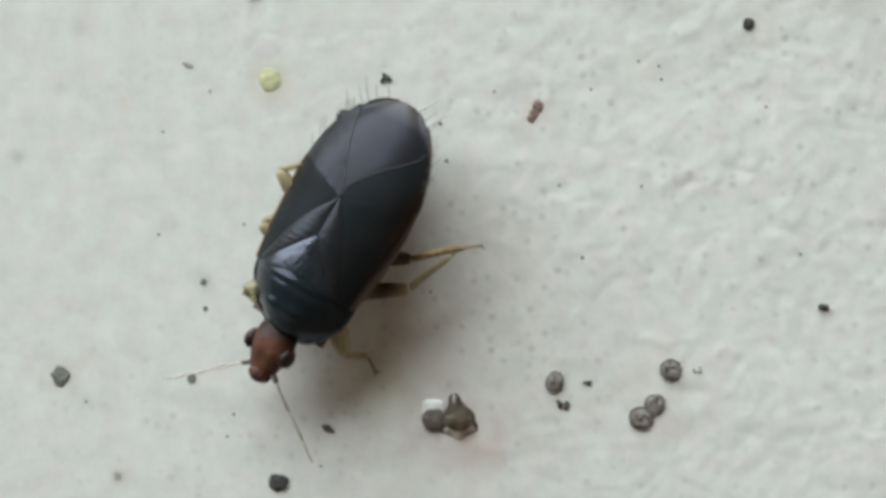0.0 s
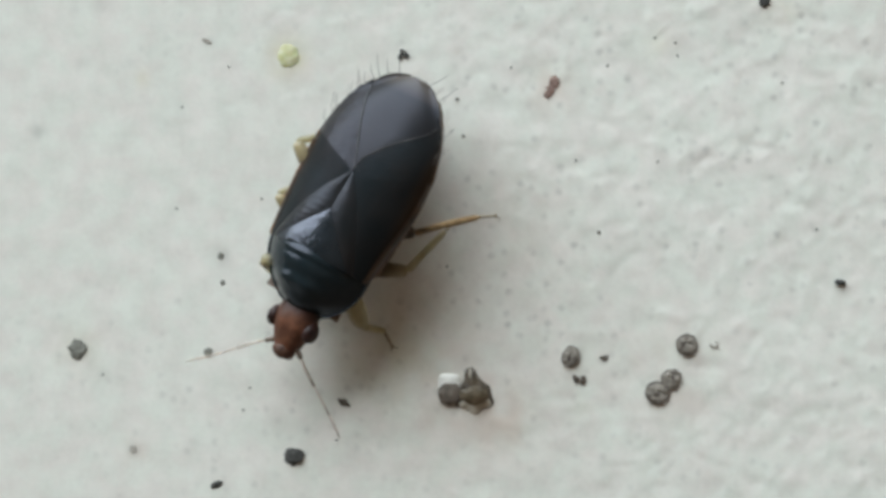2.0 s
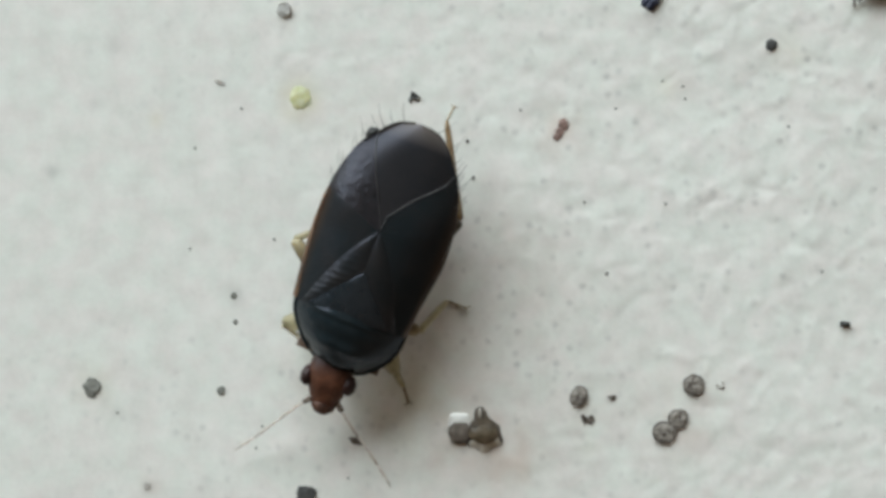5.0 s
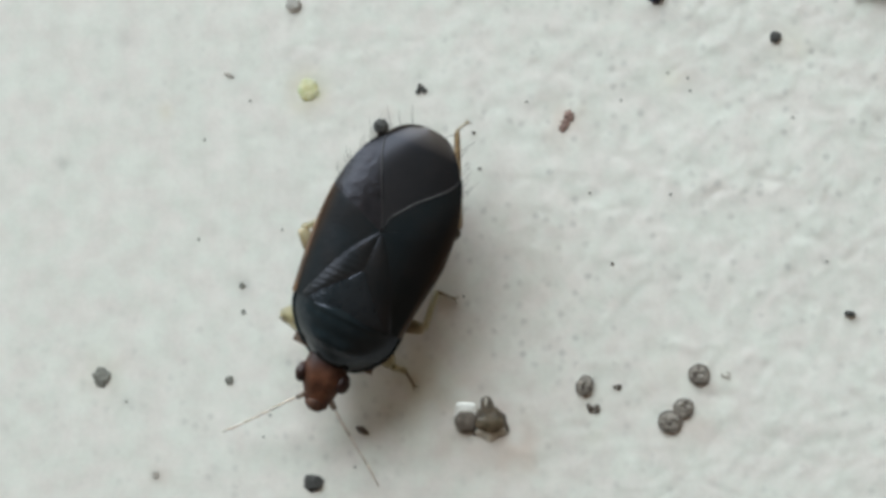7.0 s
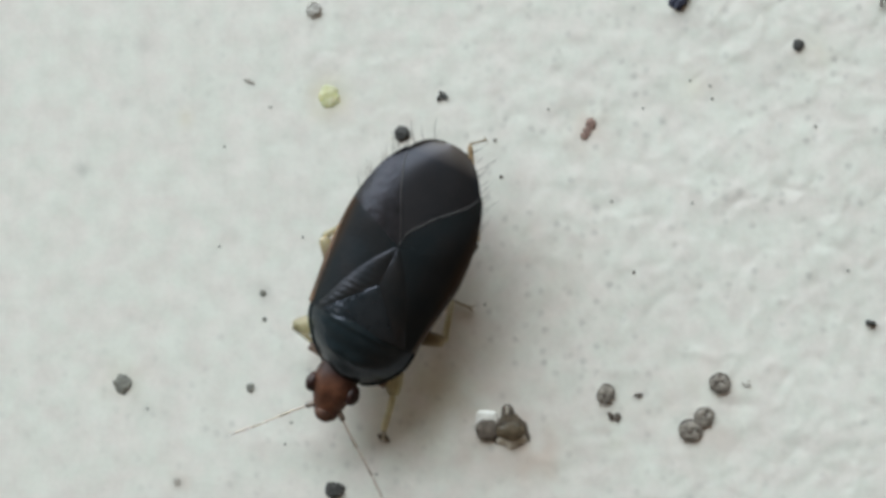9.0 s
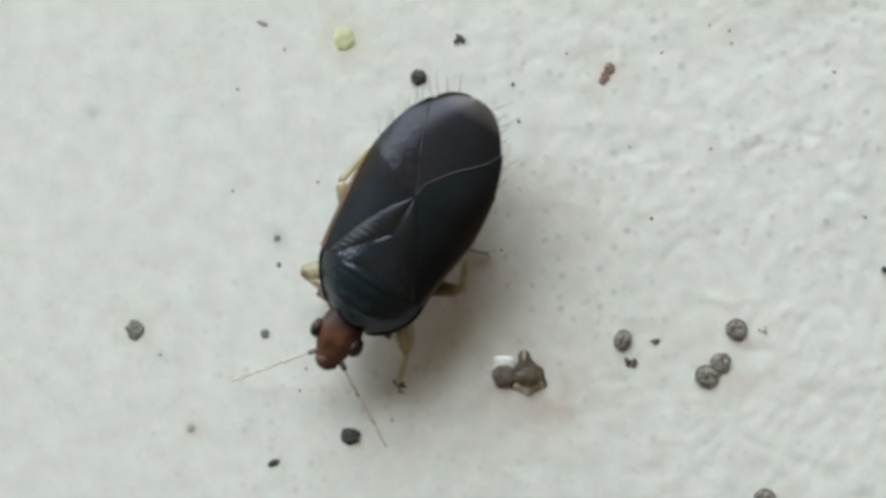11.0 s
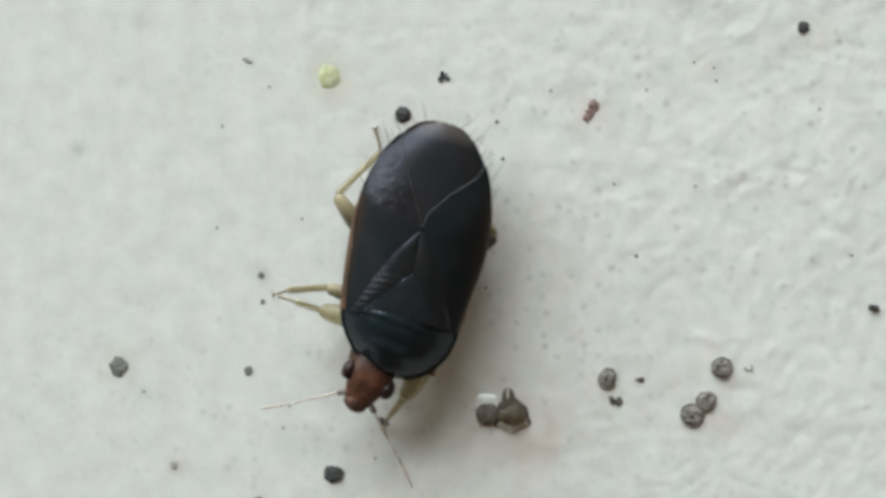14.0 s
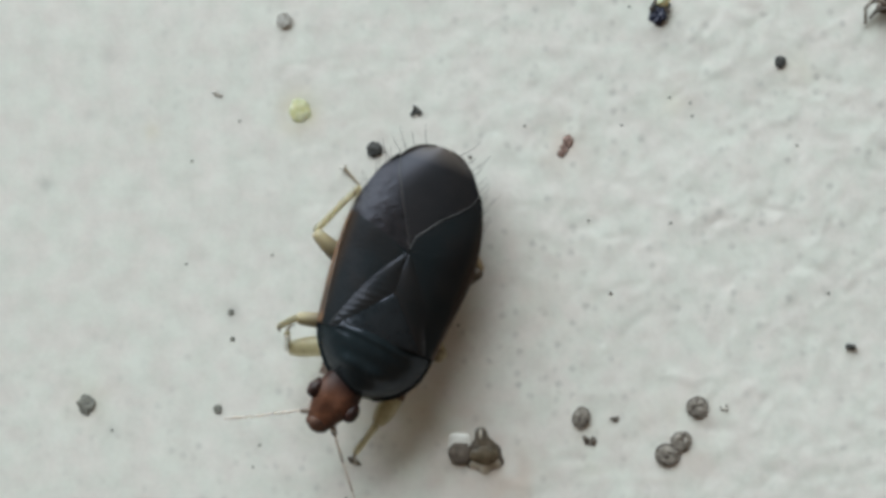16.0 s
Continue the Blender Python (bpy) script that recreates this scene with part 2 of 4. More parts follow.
M_SNOUT = material("dark_snout", (0.034, 0.016, 0.011), (0.105, 0.047, 0.028), 0.08, 0.50, 0.006, 0.02, shine=0.25)
M_EYE = material("dark_red_eye", (0.016, 0.007, 0.006), (0.045, 0.016, 0.012), 0.08, 0.46, 0.008, 0.014, shine=0.25)
M_LEG = material("straw_leg", (0.44, 0.38, 0.21), (0.65, 0.58, 0.38), 0.12, 0.30, 0.004, 0.03, subsurface=0.1, through_light=0.75)
M_SHIN = material("tan_shin", (0.20, 0.125, 0.06), (0.40, 0.28, 0.15), 0.12, 0.35, 0.004, 0.03, subsurface=0.1, through_light=0.45)
M_FEMUR = material("tan_femur", (0.055, 0.036, 0.019), (0.16, 0.112, 0.06), 0.2, 0.4, 0.004, 0.03, subsurface=0.1, through_light=0.25)
pale_tip(M_FEMUR, 0.46, 0.76, (0.42, 0.35, 0.21))
M_FEMUR_DARK = material("brown_femur", (0.028, 0.019, 0.013), (0.10, 0.066, 0.036), 0.2, 0.4, 0.004, 0.03)
M_STUB = material("grey_brown_stub", (0.10, 0.075, 0.06), (0.24, 0.18, 0.14), 0.06, 0.4, 0.004, 0.03, through_light=0.4)
M_CLAW = material("brown_tarsus", (0.14, 0.10, 0.055), (0.34, 0.27, 0.17), 0.1, 0.5, 0.003, through_light=0.2)
M_ANTENNA = material("pale_antenna", (0.47, 0.385, 0.325), (0.68, 0.585, 0.51), 0.12, 0.5, 0.002, subsurface=0.2, through_light=0.5)
M_HAIR = material("dark_bristle", (0.02, 0.015, 0.012), (0.06, 0.045, 0.035), 0.2, 0.5)
M_SOOT = material("soot", (0.022, 0.022, 0.021), (0.075, 0.073, 0.068), 0.04, 0.8, 0.006, 0.012)
M_BLUE = material("blue_black_grit", (0.008, 0.010, 0.03), (0.03, 0.035, 0.07), 0.05, 0.5, 0.012, 0.015)
M_PALE = material("pale_grey_residue", (0.46, 0.45, 0.42), (0.60, 0.59, 0.56), 0.05, 0.7, 0.003, 0.012)
M_GREY = material("grey_dust", (0.27, 0.245, 0.215), (0.42, 0.39, 0.35), 0.05, 0.9, 0.003, 0.012)
M_ASH = material("ash_grey_grit", (0.10, 0.10, 0.085), (0.24, 0.235, 0.205), 0.05, 0.9, 0.006, 0.012)
M_BROWN = material("brown_residue", (0.135, 0.120, 0.102), (0.34, 0.305, 0.265), 0.06, 0.5, 0.008, 0.018)
M_DROP_RIM = material("brown_droplet_rim", (0.052, 0.043, 0.035), (0.145, 0.118, 0.097), 0.05, 0.5, 0.008, 0.012)
M_RIM = material("dark_brown_rim", (0.04, 0.031, 0.024), (0.12, 0.093, 0.073), 0.05, 0.5, 0.008, 0.012)
M_SHELL = material("olive_brown_shell", (0.055, 0.040, 0.022), (0.14, 0.105, 0.065), 0.09, 0.45, 0.012, 0.02)
M_SKIN = material("brown_skin", (0.035, 0.026, 0.018), (0.11, 0.082, 0.055), 0.09, 0.45, 0.012, 0.02)
M_DISC = material("grey_brown_disc", (0.065, 0.054, 0.044), (0.19, 0.158, 0.13), 0.09, 0.5, 0.010, 0.02)
M_CREAM = material("cream_ridge", (0.42, 0.38, 0.31), (0.60, 0.56, 0.48), 0.06, 0.55, 0.006)
M_WHITE = material("white_blister", (0.72, 0.71, 0.665), (0.82, 0.81, 0.77), 0.1, 0.35, 0.004)
M_YELLOW = material("yellow_pollen", (0.45, 0.44, 0.21), (0.63, 0.61, 0.41), 0.11, 0.7, 0.004, 0.02, subsurface=0.3)
M_HUSK = material("grey_brown_husk", (0.10, 0.075, 0.055), (0.30, 0.24, 0.20), 0.05, 0.6, 0.010, 0.012)
M_RUST = material("rust_grit", (0.13, 0.075, 0.06), (0.32, 0.21, 0.175), 0.05, 0.7, 0.010, 0.012)


def paint_material():
    """White paint with grey pinhead dots, plus the stains and painted shade that the mesh carries."""
    m = material("white_paint", (0.636, 0.620, 0.575), (0.720, 0.712, 0.662), 0.30, 0.6, 0.002, 0.06)
    n, l = m.node_tree.nodes, m.node_tree.links
    p = n["Principled BSDF"]
    ramp = next(x for x in n if x.bl_idname == "ShaderNodeValToRGB")
    co = next(x for x in n if x.bl_idname == "ShaderNodeTexCoord")
    vor = n.new("ShaderNodeTexVoronoi")
    vor.inputs["Scale"].default_value = 1000 / 0.155
    wob, bend = n.new("ShaderNodeTexNoise"), n.new("ShaderNodeVectorMath")
    wob.inputs["Scale"].default_value = 1000 / 0.06
    bend.operation = "MULTIPLY_ADD"
    bend.inputs[1].default_value = (0.00005, 0.00005, 0.00005)
    l.new(co.outputs["Object"], wob.inputs["Vector"])
    l.new(wob.outputs["Color"], bend.inputs[0])
    l.new(co.outputs["Object"], bend.inputs[2])
    l.new(bend.outputs[0], vor.inputs["Vector"])
    spot = n.new("ShaderNodeMapRange")
    spot.inputs["From Min"].default_value, spot.inputs["From Max"].default_value = 0.06, 0.40
    spot.inputs["To Min"].default_value, spot.inputs["To Max"].default_value = 1, 0
    l.new(vor.outputs["Distance"], spot.inputs[0])
    keep = n.new("ShaderNodeSeparateColor")
    l.new(vor.outputs["Color"], keep.inputs[0])
    pick = n.new("ShaderNodeMapRange")
    pick.inputs["From Min"].default_value, pick.inputs["From Max"].default_value = 0.25, 1.0
    l.new(keep.outputs[0], pick.inputs[0])
    amount = n.new("ShaderNodeMath")
    amount.operation = "MULTIPLY"
    l.new(spot.outputs[0], amount.inputs[0])
    l.new(pick.outputs[0], amount.inputs[1])
    dot_strength = n.new("ShaderNodeMath")
    dot_strength.operation = "MULTIPLY"
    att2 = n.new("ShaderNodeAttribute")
    att2.attribute_name = "dotting"
    l.new(amount.outputs[0], dot_strength.inputs[0])
    l.new(att2.outputs["Fac"], dot_strength.inputs[1])
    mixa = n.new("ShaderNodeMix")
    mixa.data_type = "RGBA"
    l.new(dot_strength.outputs[0], mixa.inputs["Factor"])
    # faint pinkish and greenish mottling
    tint, hue, tone = n.new("ShaderNodeTexNoise"), n.new("ShaderNodeValToRGB"), n.new("ShaderNodeMix")
    tint.inputs["Scale"].default_value, tint.inputs["Detail"].default_value = 1000 / 0.35, 2
    hue.color_ramp.elements[0].position, hue.color_ramp.elements[1].position = 0.35, 0.65
    hue.color_ramp.elements[0].color, hue.color_ramp.elements[1].color = (1.0, 0.972, 0.974, 1), (0.972, 1.0, 0.984, 1)
    tone.data_type, tone.blend_type = "RGBA", "MULTIPLY"
    tone.inputs["Factor"].default_value = 1.0
    l.new(co.outputs["Object"], tint.inputs["Vector"])
    l.new(tint.outputs["Fac"], hue.inputs[0])
    l.new(ramp.outputs[0], tone.inputs["A"])
    l.new(hue.outputs[0], tone.inputs["B"])
    l.new(tone.outputs["Result"], mixa.inputs["A"])
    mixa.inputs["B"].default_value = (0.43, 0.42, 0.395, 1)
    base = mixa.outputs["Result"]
    # colours over the base: the first is for stains and painted shade alike
    for kind, colour in (("stain_shade", (0.53, 0.415, 0.355)), ("algae", (0.60, 0.555, 0.33)), ("smudge", (0.30, 0.295, 0.28))):
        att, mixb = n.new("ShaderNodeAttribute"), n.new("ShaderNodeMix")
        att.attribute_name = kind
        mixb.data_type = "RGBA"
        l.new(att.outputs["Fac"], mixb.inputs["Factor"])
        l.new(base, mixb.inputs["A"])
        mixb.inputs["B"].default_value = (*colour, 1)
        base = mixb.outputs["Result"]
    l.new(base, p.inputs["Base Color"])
    return m


M_PAINT = paint_material()


# ---- building helpers ----
def part(name, bm, mat, parent, label=""):
    """Links a bmesh, in mm, as one mesh object under a thing or a part."""
    for v in bm.verts:
        v.co *= MM
    bmesh.ops.recalc_face_normals(bm, faces=bm.faces[:])
    me = bpy.data.meshes.new(name)
    bm.to_mesh(me)
    bm.free()
    me.materials.append(mat)
    for f in me.polygons:
        f.use_smooth = True
    me.set_sharp_from_angle(angle=radians(48))
    ob = new(name, me)
    ob.parent = parent
    if label:
        tagged(ob, label)
    return ob


def blob(r, seed=0, rough=0.2, squash=(1, 1, 1), detail=3, at=(0, 0, 0), bm=None):
    """A lump with an uneven outline, of radius r."""
    bm = bm or bmesh.new()
    made = bmesh.ops.create_icosphere(bm, subdivisions=detail, radius=1.0)["verts"]
    for v in made:
        d = v.co.normalized()
        k = 1 + rough * noise.noise(d * 1.7 + Vector((seed * 7.1, seed * 3.3, 0))) * 1.4 + rough * 0.8 * noise.noise(d * 3.6 + Vector((0, seed * 5.7, 2)))
        v.co = Vector((d.x * squash[0], d.y * squash[1], d.z * squash[2])) * r * k + Vector(at)
    return bm


def tube(points, radii, sides=10, bm=None, flat=1.0):
    """A closed tube along points with the radii given."""
    bm = bm or bmesh.new()
    pts = [Vector(p) for p in points]
    rings = []
    side = None
    for i, p in enumerate(pts):
        d = (pts[min(i + 1, len(pts) - 1)] - pts[max(i - 1, 0)]).normalized()
        if side is None:
            side = d.cross(Vector((0, 0, 1))) if abs(d.z) < 0.9 else d.cross(Vector((1, 0, 0)))
        side = (side - d * side.dot(d)).normalized()
        up = side.cross(d)
        rings.append([bm.verts.new(p + (side * math.cos(a) * flat + up * math.sin(a)) * radii[i]) for a in (2 * math.pi * k / sides for k in range(sides))])
    for a, b in zip(rings, rings[1:]):
        for k in range(sides):
            bm.faces.new((a[k], a[(k + 1) % sides], b[(k + 1) % sides], b[k]))
    bm.faces.new(rings[0][::-1])
    bm.faces.new(rings[-1])
    return bm


def smooth(xs, ys):
    """A smooth curve through a few points (monotone in x)."""
    xs, ys = np.array(xs, float), np.array(ys, float)
    order = np.argsort(xs)
    xs, ys = xs[order], ys[order]
    slope = np.gradient(ys, xs)

    def value(x):
        x = min(max(x, xs[0]), xs[-1])
        i = min(int(np.searchsorted(xs, x, "right")) - 1, len(xs) - 2)
        h = xs[i + 1] - xs[i]
        t = (x - xs[i]) / h
        return float((2 * t**3 - 3 * t**2 + 1) * ys[i] + (t**3 - 2 * t**2 + t) * h * slope[i] + (-2 * t**3 + 3 * t**2) * ys[i + 1] + (t**3 - t**2) * h * slope[i + 1])

    return value


# ---- the painted surface ----
def lattice(seed):
    return np.random.RandomState(seed).rand(128, 128)


LATTICES = [lattice(s) for s in range(12)]


def vnoise(x, y, size, which):
    """Smooth noise from -1 to 1 with lumps of a size in mm."""
    g = LATTICES[which]
    u, v = np.asarray(x, float) / size + 40.3, np.asarray(y, float) / size + 51.7
    i, j = np.floor(u).astype(int), np.floor(v).astype(int)
    a, b = u - i, v - j
    a, b = a * a * a * (a * (a * 6 - 15) + 10), b * b * b * (b * (b * 6 - 15) + 10)
    p, q = (i + 1) % 128, (j + 1) % 128
    i, j = i % 128, j % 128
    return 2 * (g[i, j] * (1 - a) * (1 - b) + g[p, j] * a * (1 - b) + g[i, q] * (1 - a) * b + g[p, q] * a * b) - 1


def cells(x, y, size, which):
    """Domes round jittered points, of a size in mm: 1 over a point, 0 in the furrows."""
    g, k = LATTICES[which], LATTICES[which + 1]
    u, v = x / size + 40.3, y / size + 51.7
    i, j = np.floor(u).astype(int), np.floor(v).astype(int)
    near = np.full(np.shape(u), 9.0)
    for a in (-1, 0, 1):
        for b in (-1, 0, 1):
            p, q = (i + a) % 128, (j + b) % 128
            near = np.minimum(near, (i + a + g[p, q] - u) ** 2 + (j + b + k[p, q] - v) ** 2)
    return np.clip(1 - near, 0, 1)


def height(x, y):
    """The relief of the paint, in mm: rolling lumps, ridges between them and fine grain."""
    x, y = np.asarray(x, float), np.asarray(y, float)
    wx, wy = x + 0.10 * vnoise(x, y, 0.33, 0), y + 0.10 * vnoise(y, x, 0.33, 1)

    def lumps(size, which, degrees):
        c, k = math.cos(radians(degrees)), math.sin(radians(degrees))
        return vnoise(wx * c + wy * k, wy * c - wx * k, size, which)

    h = 0.003 * lumps(1.3, 2, 10)
    for size, deep, first, second, turn in ((0.24, 0.0009, 5, 4, 15), (0.155, 0.0014, 9, 8, 35), (0.10, 0.0013, 11, 10, 62)):
        h = h + deep * (lumps(size, first, turn) + lumps(size * 0.93, second, turn + 45))
    # orange peel: rounded plates of two sizes, stronger in patches
    patch = np.clip(0.75 + 0.6 * vnoise(x, y, 0.9, 3), 0.2, 1.3)
    h = h + patch * (0.0060 * cells(wx, wy, 0.30, 2) + 0.0036 * cells(wx, wy, 0.17, 6))
    h = h * np.clip(0.80 + 0.16 * x, 0.22, 1.25)
    far = np.maximum(np.abs(x) - 6.5, np.abs(y) - 5.0)
    return h * np.clip(1 - far / 1.5, 0, 1)


# stains and painted shade: x, y, reach, depth
# wide patches beside the bug and flake put shade into the paint's colour
STAINS_AND_SHADE = [(0.2, -0.9, 0.8, 0.24), (0.8, 0.0, 0.9, 0.20), (2.9, -1.45, 0.55, 0.24), (1.85, -1.45, 0.35, 0.2), (-0.70, 2.0, 0.5, 0.10), (-1.53, 2.12, 0.32, 0.22), (1.57, 1.75, 0.26, 0.65), (0.85, -1.98, 0.38, 0.62), (3.02, -1.86, 0.30, 0.32), (2.0, -1.55, 0.22, 0.22), (3.3, -1.2, 0.26, 0.25),
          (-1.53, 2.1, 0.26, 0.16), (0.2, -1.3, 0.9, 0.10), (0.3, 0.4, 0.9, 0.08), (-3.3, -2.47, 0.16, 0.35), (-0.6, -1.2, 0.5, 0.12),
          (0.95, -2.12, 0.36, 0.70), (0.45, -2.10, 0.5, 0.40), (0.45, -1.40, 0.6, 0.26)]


ALGAE = [(-1.53, 2.14, 0.21, 0.50), (-3.98, -1.28, 0.24, 0.22), (4.22, 2.66, 0.20, 0.22), (-3.28, 1.91, 0.11, 0.22), (-0.25, -1.35, 0.55, 0.22), (1.9, -1.95, 0.12, 0.12), (-1.2, -1.0, 0.5, 0.10), (2.80, 2.30, 0.22, 0.14)]
SMUDGES = [(-4.535, 1.284, 0.085, 0.42), (-4.1, 2.75, 0.07, 0.2), (-3.008, 2.212, 0.09, 0.16), (-3.443, 2.096, 0.09, 0.2), (-4.014, 2.093, 0.10, 0.2), (-3.805, 2.797, 0.10, 0.22), (-3.69, -1.60, 0.06, 0.45), (-3.85, -1.45, 0.10, 0.2), (-3.98, -1.28, 0.17, 0.35),
           (-2.30, -0.21, 0.11, 0.3), (-3.32, -2.47, 0.075, 0.5), (-2.62, -2.4, 0.10, 0.15), (1.86, -1.93, 0.05, 0.35), (1.87, -1.99, 0.11, 0.14), (2.37, -1.05, 0.05, 0.3), (2.2, 0.9, 0.07, 0.22), (2.68, 3.10, 0.2, 0.16), (4.0, 2.62, 0.15, 0.12), (-1.53, 1.95, 0.12, 0.14), (-2.46, 2.33, 0.07, 0.4)]


def painted_surface():
    fine = 0.034
    def axis(reach):
        inner = np.arange(-reach, reach + fine / 2, fine)
        outer = reach + np.cumsum(0.05 * 1.28 ** np.arange(37))
        outer = outer * np.where(outer > 2400, 2400 / outer, 1)
        outer = np.unique(np.round(outer, 3))
        return np.concatenate([-outer[::-1], inner, outer])
    xs, ys = axis(6.9), axis(4.9)
    gx, gy = np.meshgrid(xs, ys, indexing="ij")
    gz = height(gx, gy)
    co = np.stack([gx, gy, gz], -1).reshape(-1, 3) * MM
    nx, ny = len(xs), len(ys)
    idx = np.arange(nx * ny).reshape(nx, ny)
    quads = np.stack([idx[:-1, :-1], idx[1:, :-1], idx[1:, 1:], idx[:-1, 1:]], -1).reshape(-1, 4)
    me = bpy.data.meshes.new("ground")
    me.vertices.add(len(co))
    me.vertices.foreach_set("co", co.ravel())
    me.loops.add(quads.size)
    me.loops.foreach_set("vertex_index", quads.ravel())
    me.polygons.add(len(quads))
    me.polygons.foreach_set("loop_start", np.arange(0, quads.size, 4))
    me.polygons.foreach_set("use_smooth", np.ones(len(quads), bool))
    me.update()
    for kind, marks in (("stain_shade", STAINS_AND_SHADE), ("algae", ALGAE), ("smudge", SMUDGES)):
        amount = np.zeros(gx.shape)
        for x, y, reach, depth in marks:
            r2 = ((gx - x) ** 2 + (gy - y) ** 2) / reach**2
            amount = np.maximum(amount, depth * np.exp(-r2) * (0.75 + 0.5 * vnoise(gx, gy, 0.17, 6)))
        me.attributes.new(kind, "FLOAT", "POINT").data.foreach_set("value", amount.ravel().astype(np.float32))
    # grey dots grow stronger to the right and in a patch beside the bug
    dot_strength = np.clip(0.34 + 0.05 * np.clip(gx, -5, 5) + 0.3 * vnoise(gx, gy, 2.2, 7) + 0.55 * np.exp(-(((gx - 0.6) / 1.5) ** 2 + ((gy + 0.2) / 1.7) ** 2)), 0.05, 1)
    me.attributes.new("dotting", "FLOAT", "POINT").data.foreach_set("value", dot_strength.ravel().astype(np.float32))
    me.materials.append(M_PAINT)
    return tagged(new("ground", me), "white painted surface with lumpy orange-peel relief and grey specks", "painted surface", kind="structure")


painted_surface()


# ---- plain walls that close the place, with one window opening ----
def slab(bm, lo, hi):
    made = bmesh.ops.create_cube(bm, size=1.0)["verts"]
    for v in made:
        v.co = Vector([(a + b) / 2 + c * (b - a) for a, b, c in zip(lo, hi, v.co)])


def room():
    turn = Matrix.Rotation(radians(WINDOW_TURN), 4, "Z")
    w, top, back, half = WINDOW_AT * 1000, 2300, -1500, 1800
    wh = WINDOW_WIDE * 500
    lo, hi = WINDOW_LOW * 1000, WINDOW_HIGH * 1000
    plans = {
        "wall_north": [((w, -half, 0), (w + 120, half, lo)), ((w, -half, hi), (w + 120, half, top)), ((w, -half, lo), (w + 120, -wh, hi)), ((w, wh, lo), (w + 120, half, hi))],
        "wall_south": [((back - 120, -half, 0), (back, half, top))],
        "wall_east": [((back - 120, -half - 120, 0), (w + 120, -half, top))],
        "wall_west": [((back - 120, half, 0), (w + 120, half + 120, top))],
        "ceiling": [((back - 120, -half - 120, top), (w + 120, half + 120, top + 100))],
    }
    for name, boxes in plans.items():
        bm = bmesh.new()
        for a, b in boxes:
            slab(bm, a, b)
        bm.transform(turn)
        ob = part(name, bm, M_WALL, None)
        for f in ob.data.polygons:
            f.use_smooth = False
        tagged(ob, "plain tan plaster " + name.split("_")[0], name.split("_")[0], kind="structure")


room()


# ---- the bug ----
# y points to its head, x to its right, z up; y = 0 is the hind edge of the pronotum.
half_width = smooth([0.05, -0.25, -0.6, -0.95, -1.3, -1.6, -1.90, -2.07, -2.19, -2.28, -2.325], [0.685, 0.722, 0.76, 0.78, 0.765, 0.70, 0.582, 0.465, 0.36, 0.235, 0.07])
ridge = smooth([0.05, -0.6, -1.0, -1.6, -2.1, -2.40], [0.99, 1.02, 1.02, 1.0, 0.945, 0.86])
brim = smooth([0.05, -0.6, -1.1, -1.5, -2.0, -2.40], [0.67, 0.69, 0.72, 0.775, 0.815, 0.84])


def dome(s, y, lift=0.0):
    """A point of the back: s from -1 at the left margin to 1 at the right one."""
    w = half_width(y) * (1 - 0.05 * min(max((y + 0.9) / 0.6, 0.0), 1.0) if s < 0 else 1)
    bent = max(0.0, -1.0 - 0.34 * (math.sqrt(s * s + 0.04) - 0.2) - y)  # the wing tips bend down behind the fracture
    power = 1.35 + 0.75 * min(max((-0.9 - y) / 0.5, 0.0), 1.0)  # flatter across the membrane
    z = brim(y) + (ridge(y) - brim(y)) * (1 - ((s * s + 0.05) ** power - 0.05**power) / (1.05**power - 0.05**power)) - (0.07 + 0.10 * s * s) * bent * (1 - abs(s) ** 6)
    return Vector((s * w, y, z + lift))


def plate(inner, outer, across, along, lift, cushion, thick=0.035, side=1, round_=6, ribs=0):
    """A wing plate between two lines of (s, y), cushioned towards its edges."""
    bm = bmesh.new()
    top, low = [], []
    for i in range(along + 1):
        v = i / along
        (s0, y0), (s1, y1) = inner(v), outer(v)
        row, under = [], []
        for j in range(across + 1):
            u = j / across
            edge = (1 - (2 * u - 1) ** round_) * (1 - (2 * v - 1) ** 8)
            s, y = s0 + (s1 - s0) * u, y0 + (y1 - y0) * u
            rib = (0.0018 + 0.0018 * noise.noise(Vector((9 * v, 2 * u, side)))) * math.sin(2 * math.pi * ribs * v + 2.5 * u + 2 * noise.noise(Vector((5 * v, u, 3)))) * math.sin(math.pi * u) * (1 - v) * 1.5 if ribs else 0.0
            p = dome(s * side, y, lift + cushion * edge + rib)
            row.append(bm.verts.new(p))
            under.append(bm.verts.new(p - Vector((0, 0, thick + cushion * edge))))
        top.append(row)
        low.append(under)
    for i in range(along):
        for j in range(across):
            bm.faces.new((top[i][j], top[i][j + 1], top[i + 1][j + 1], top[i + 1][j]))
            bm.faces.new((low[i][j], low[i + 1][j], low[i + 1][j + 1], low[i][j + 1]))
    for i in range(along):
        bm.faces.new((top[i][0], top[i + 1][0], low[i + 1][0], low[i][0]))
        bm.faces.new((top[i][across], low[i][across], low[i + 1][across], top[i + 1][across]))
    for j in range(across):
        bm.faces.new((top[0][j], low[0][j], low[0][j + 1], top[0][j + 1]))
        bm.faces.new((top[along][j], top[along][j + 1], low[along][j + 1], low[along][j]))
    return bm


def line(*knots):
    """A bent line through (s, y) knots, by arc share from 0 to 1."""
    n = len(knots) - 1

    def at(v):
        k = min(int(v * n), n - 1)
        f = v * n - k
        return tuple(a + (b - a) * f for a, b in zip(knots[k], knots[k + 1]))

    return at


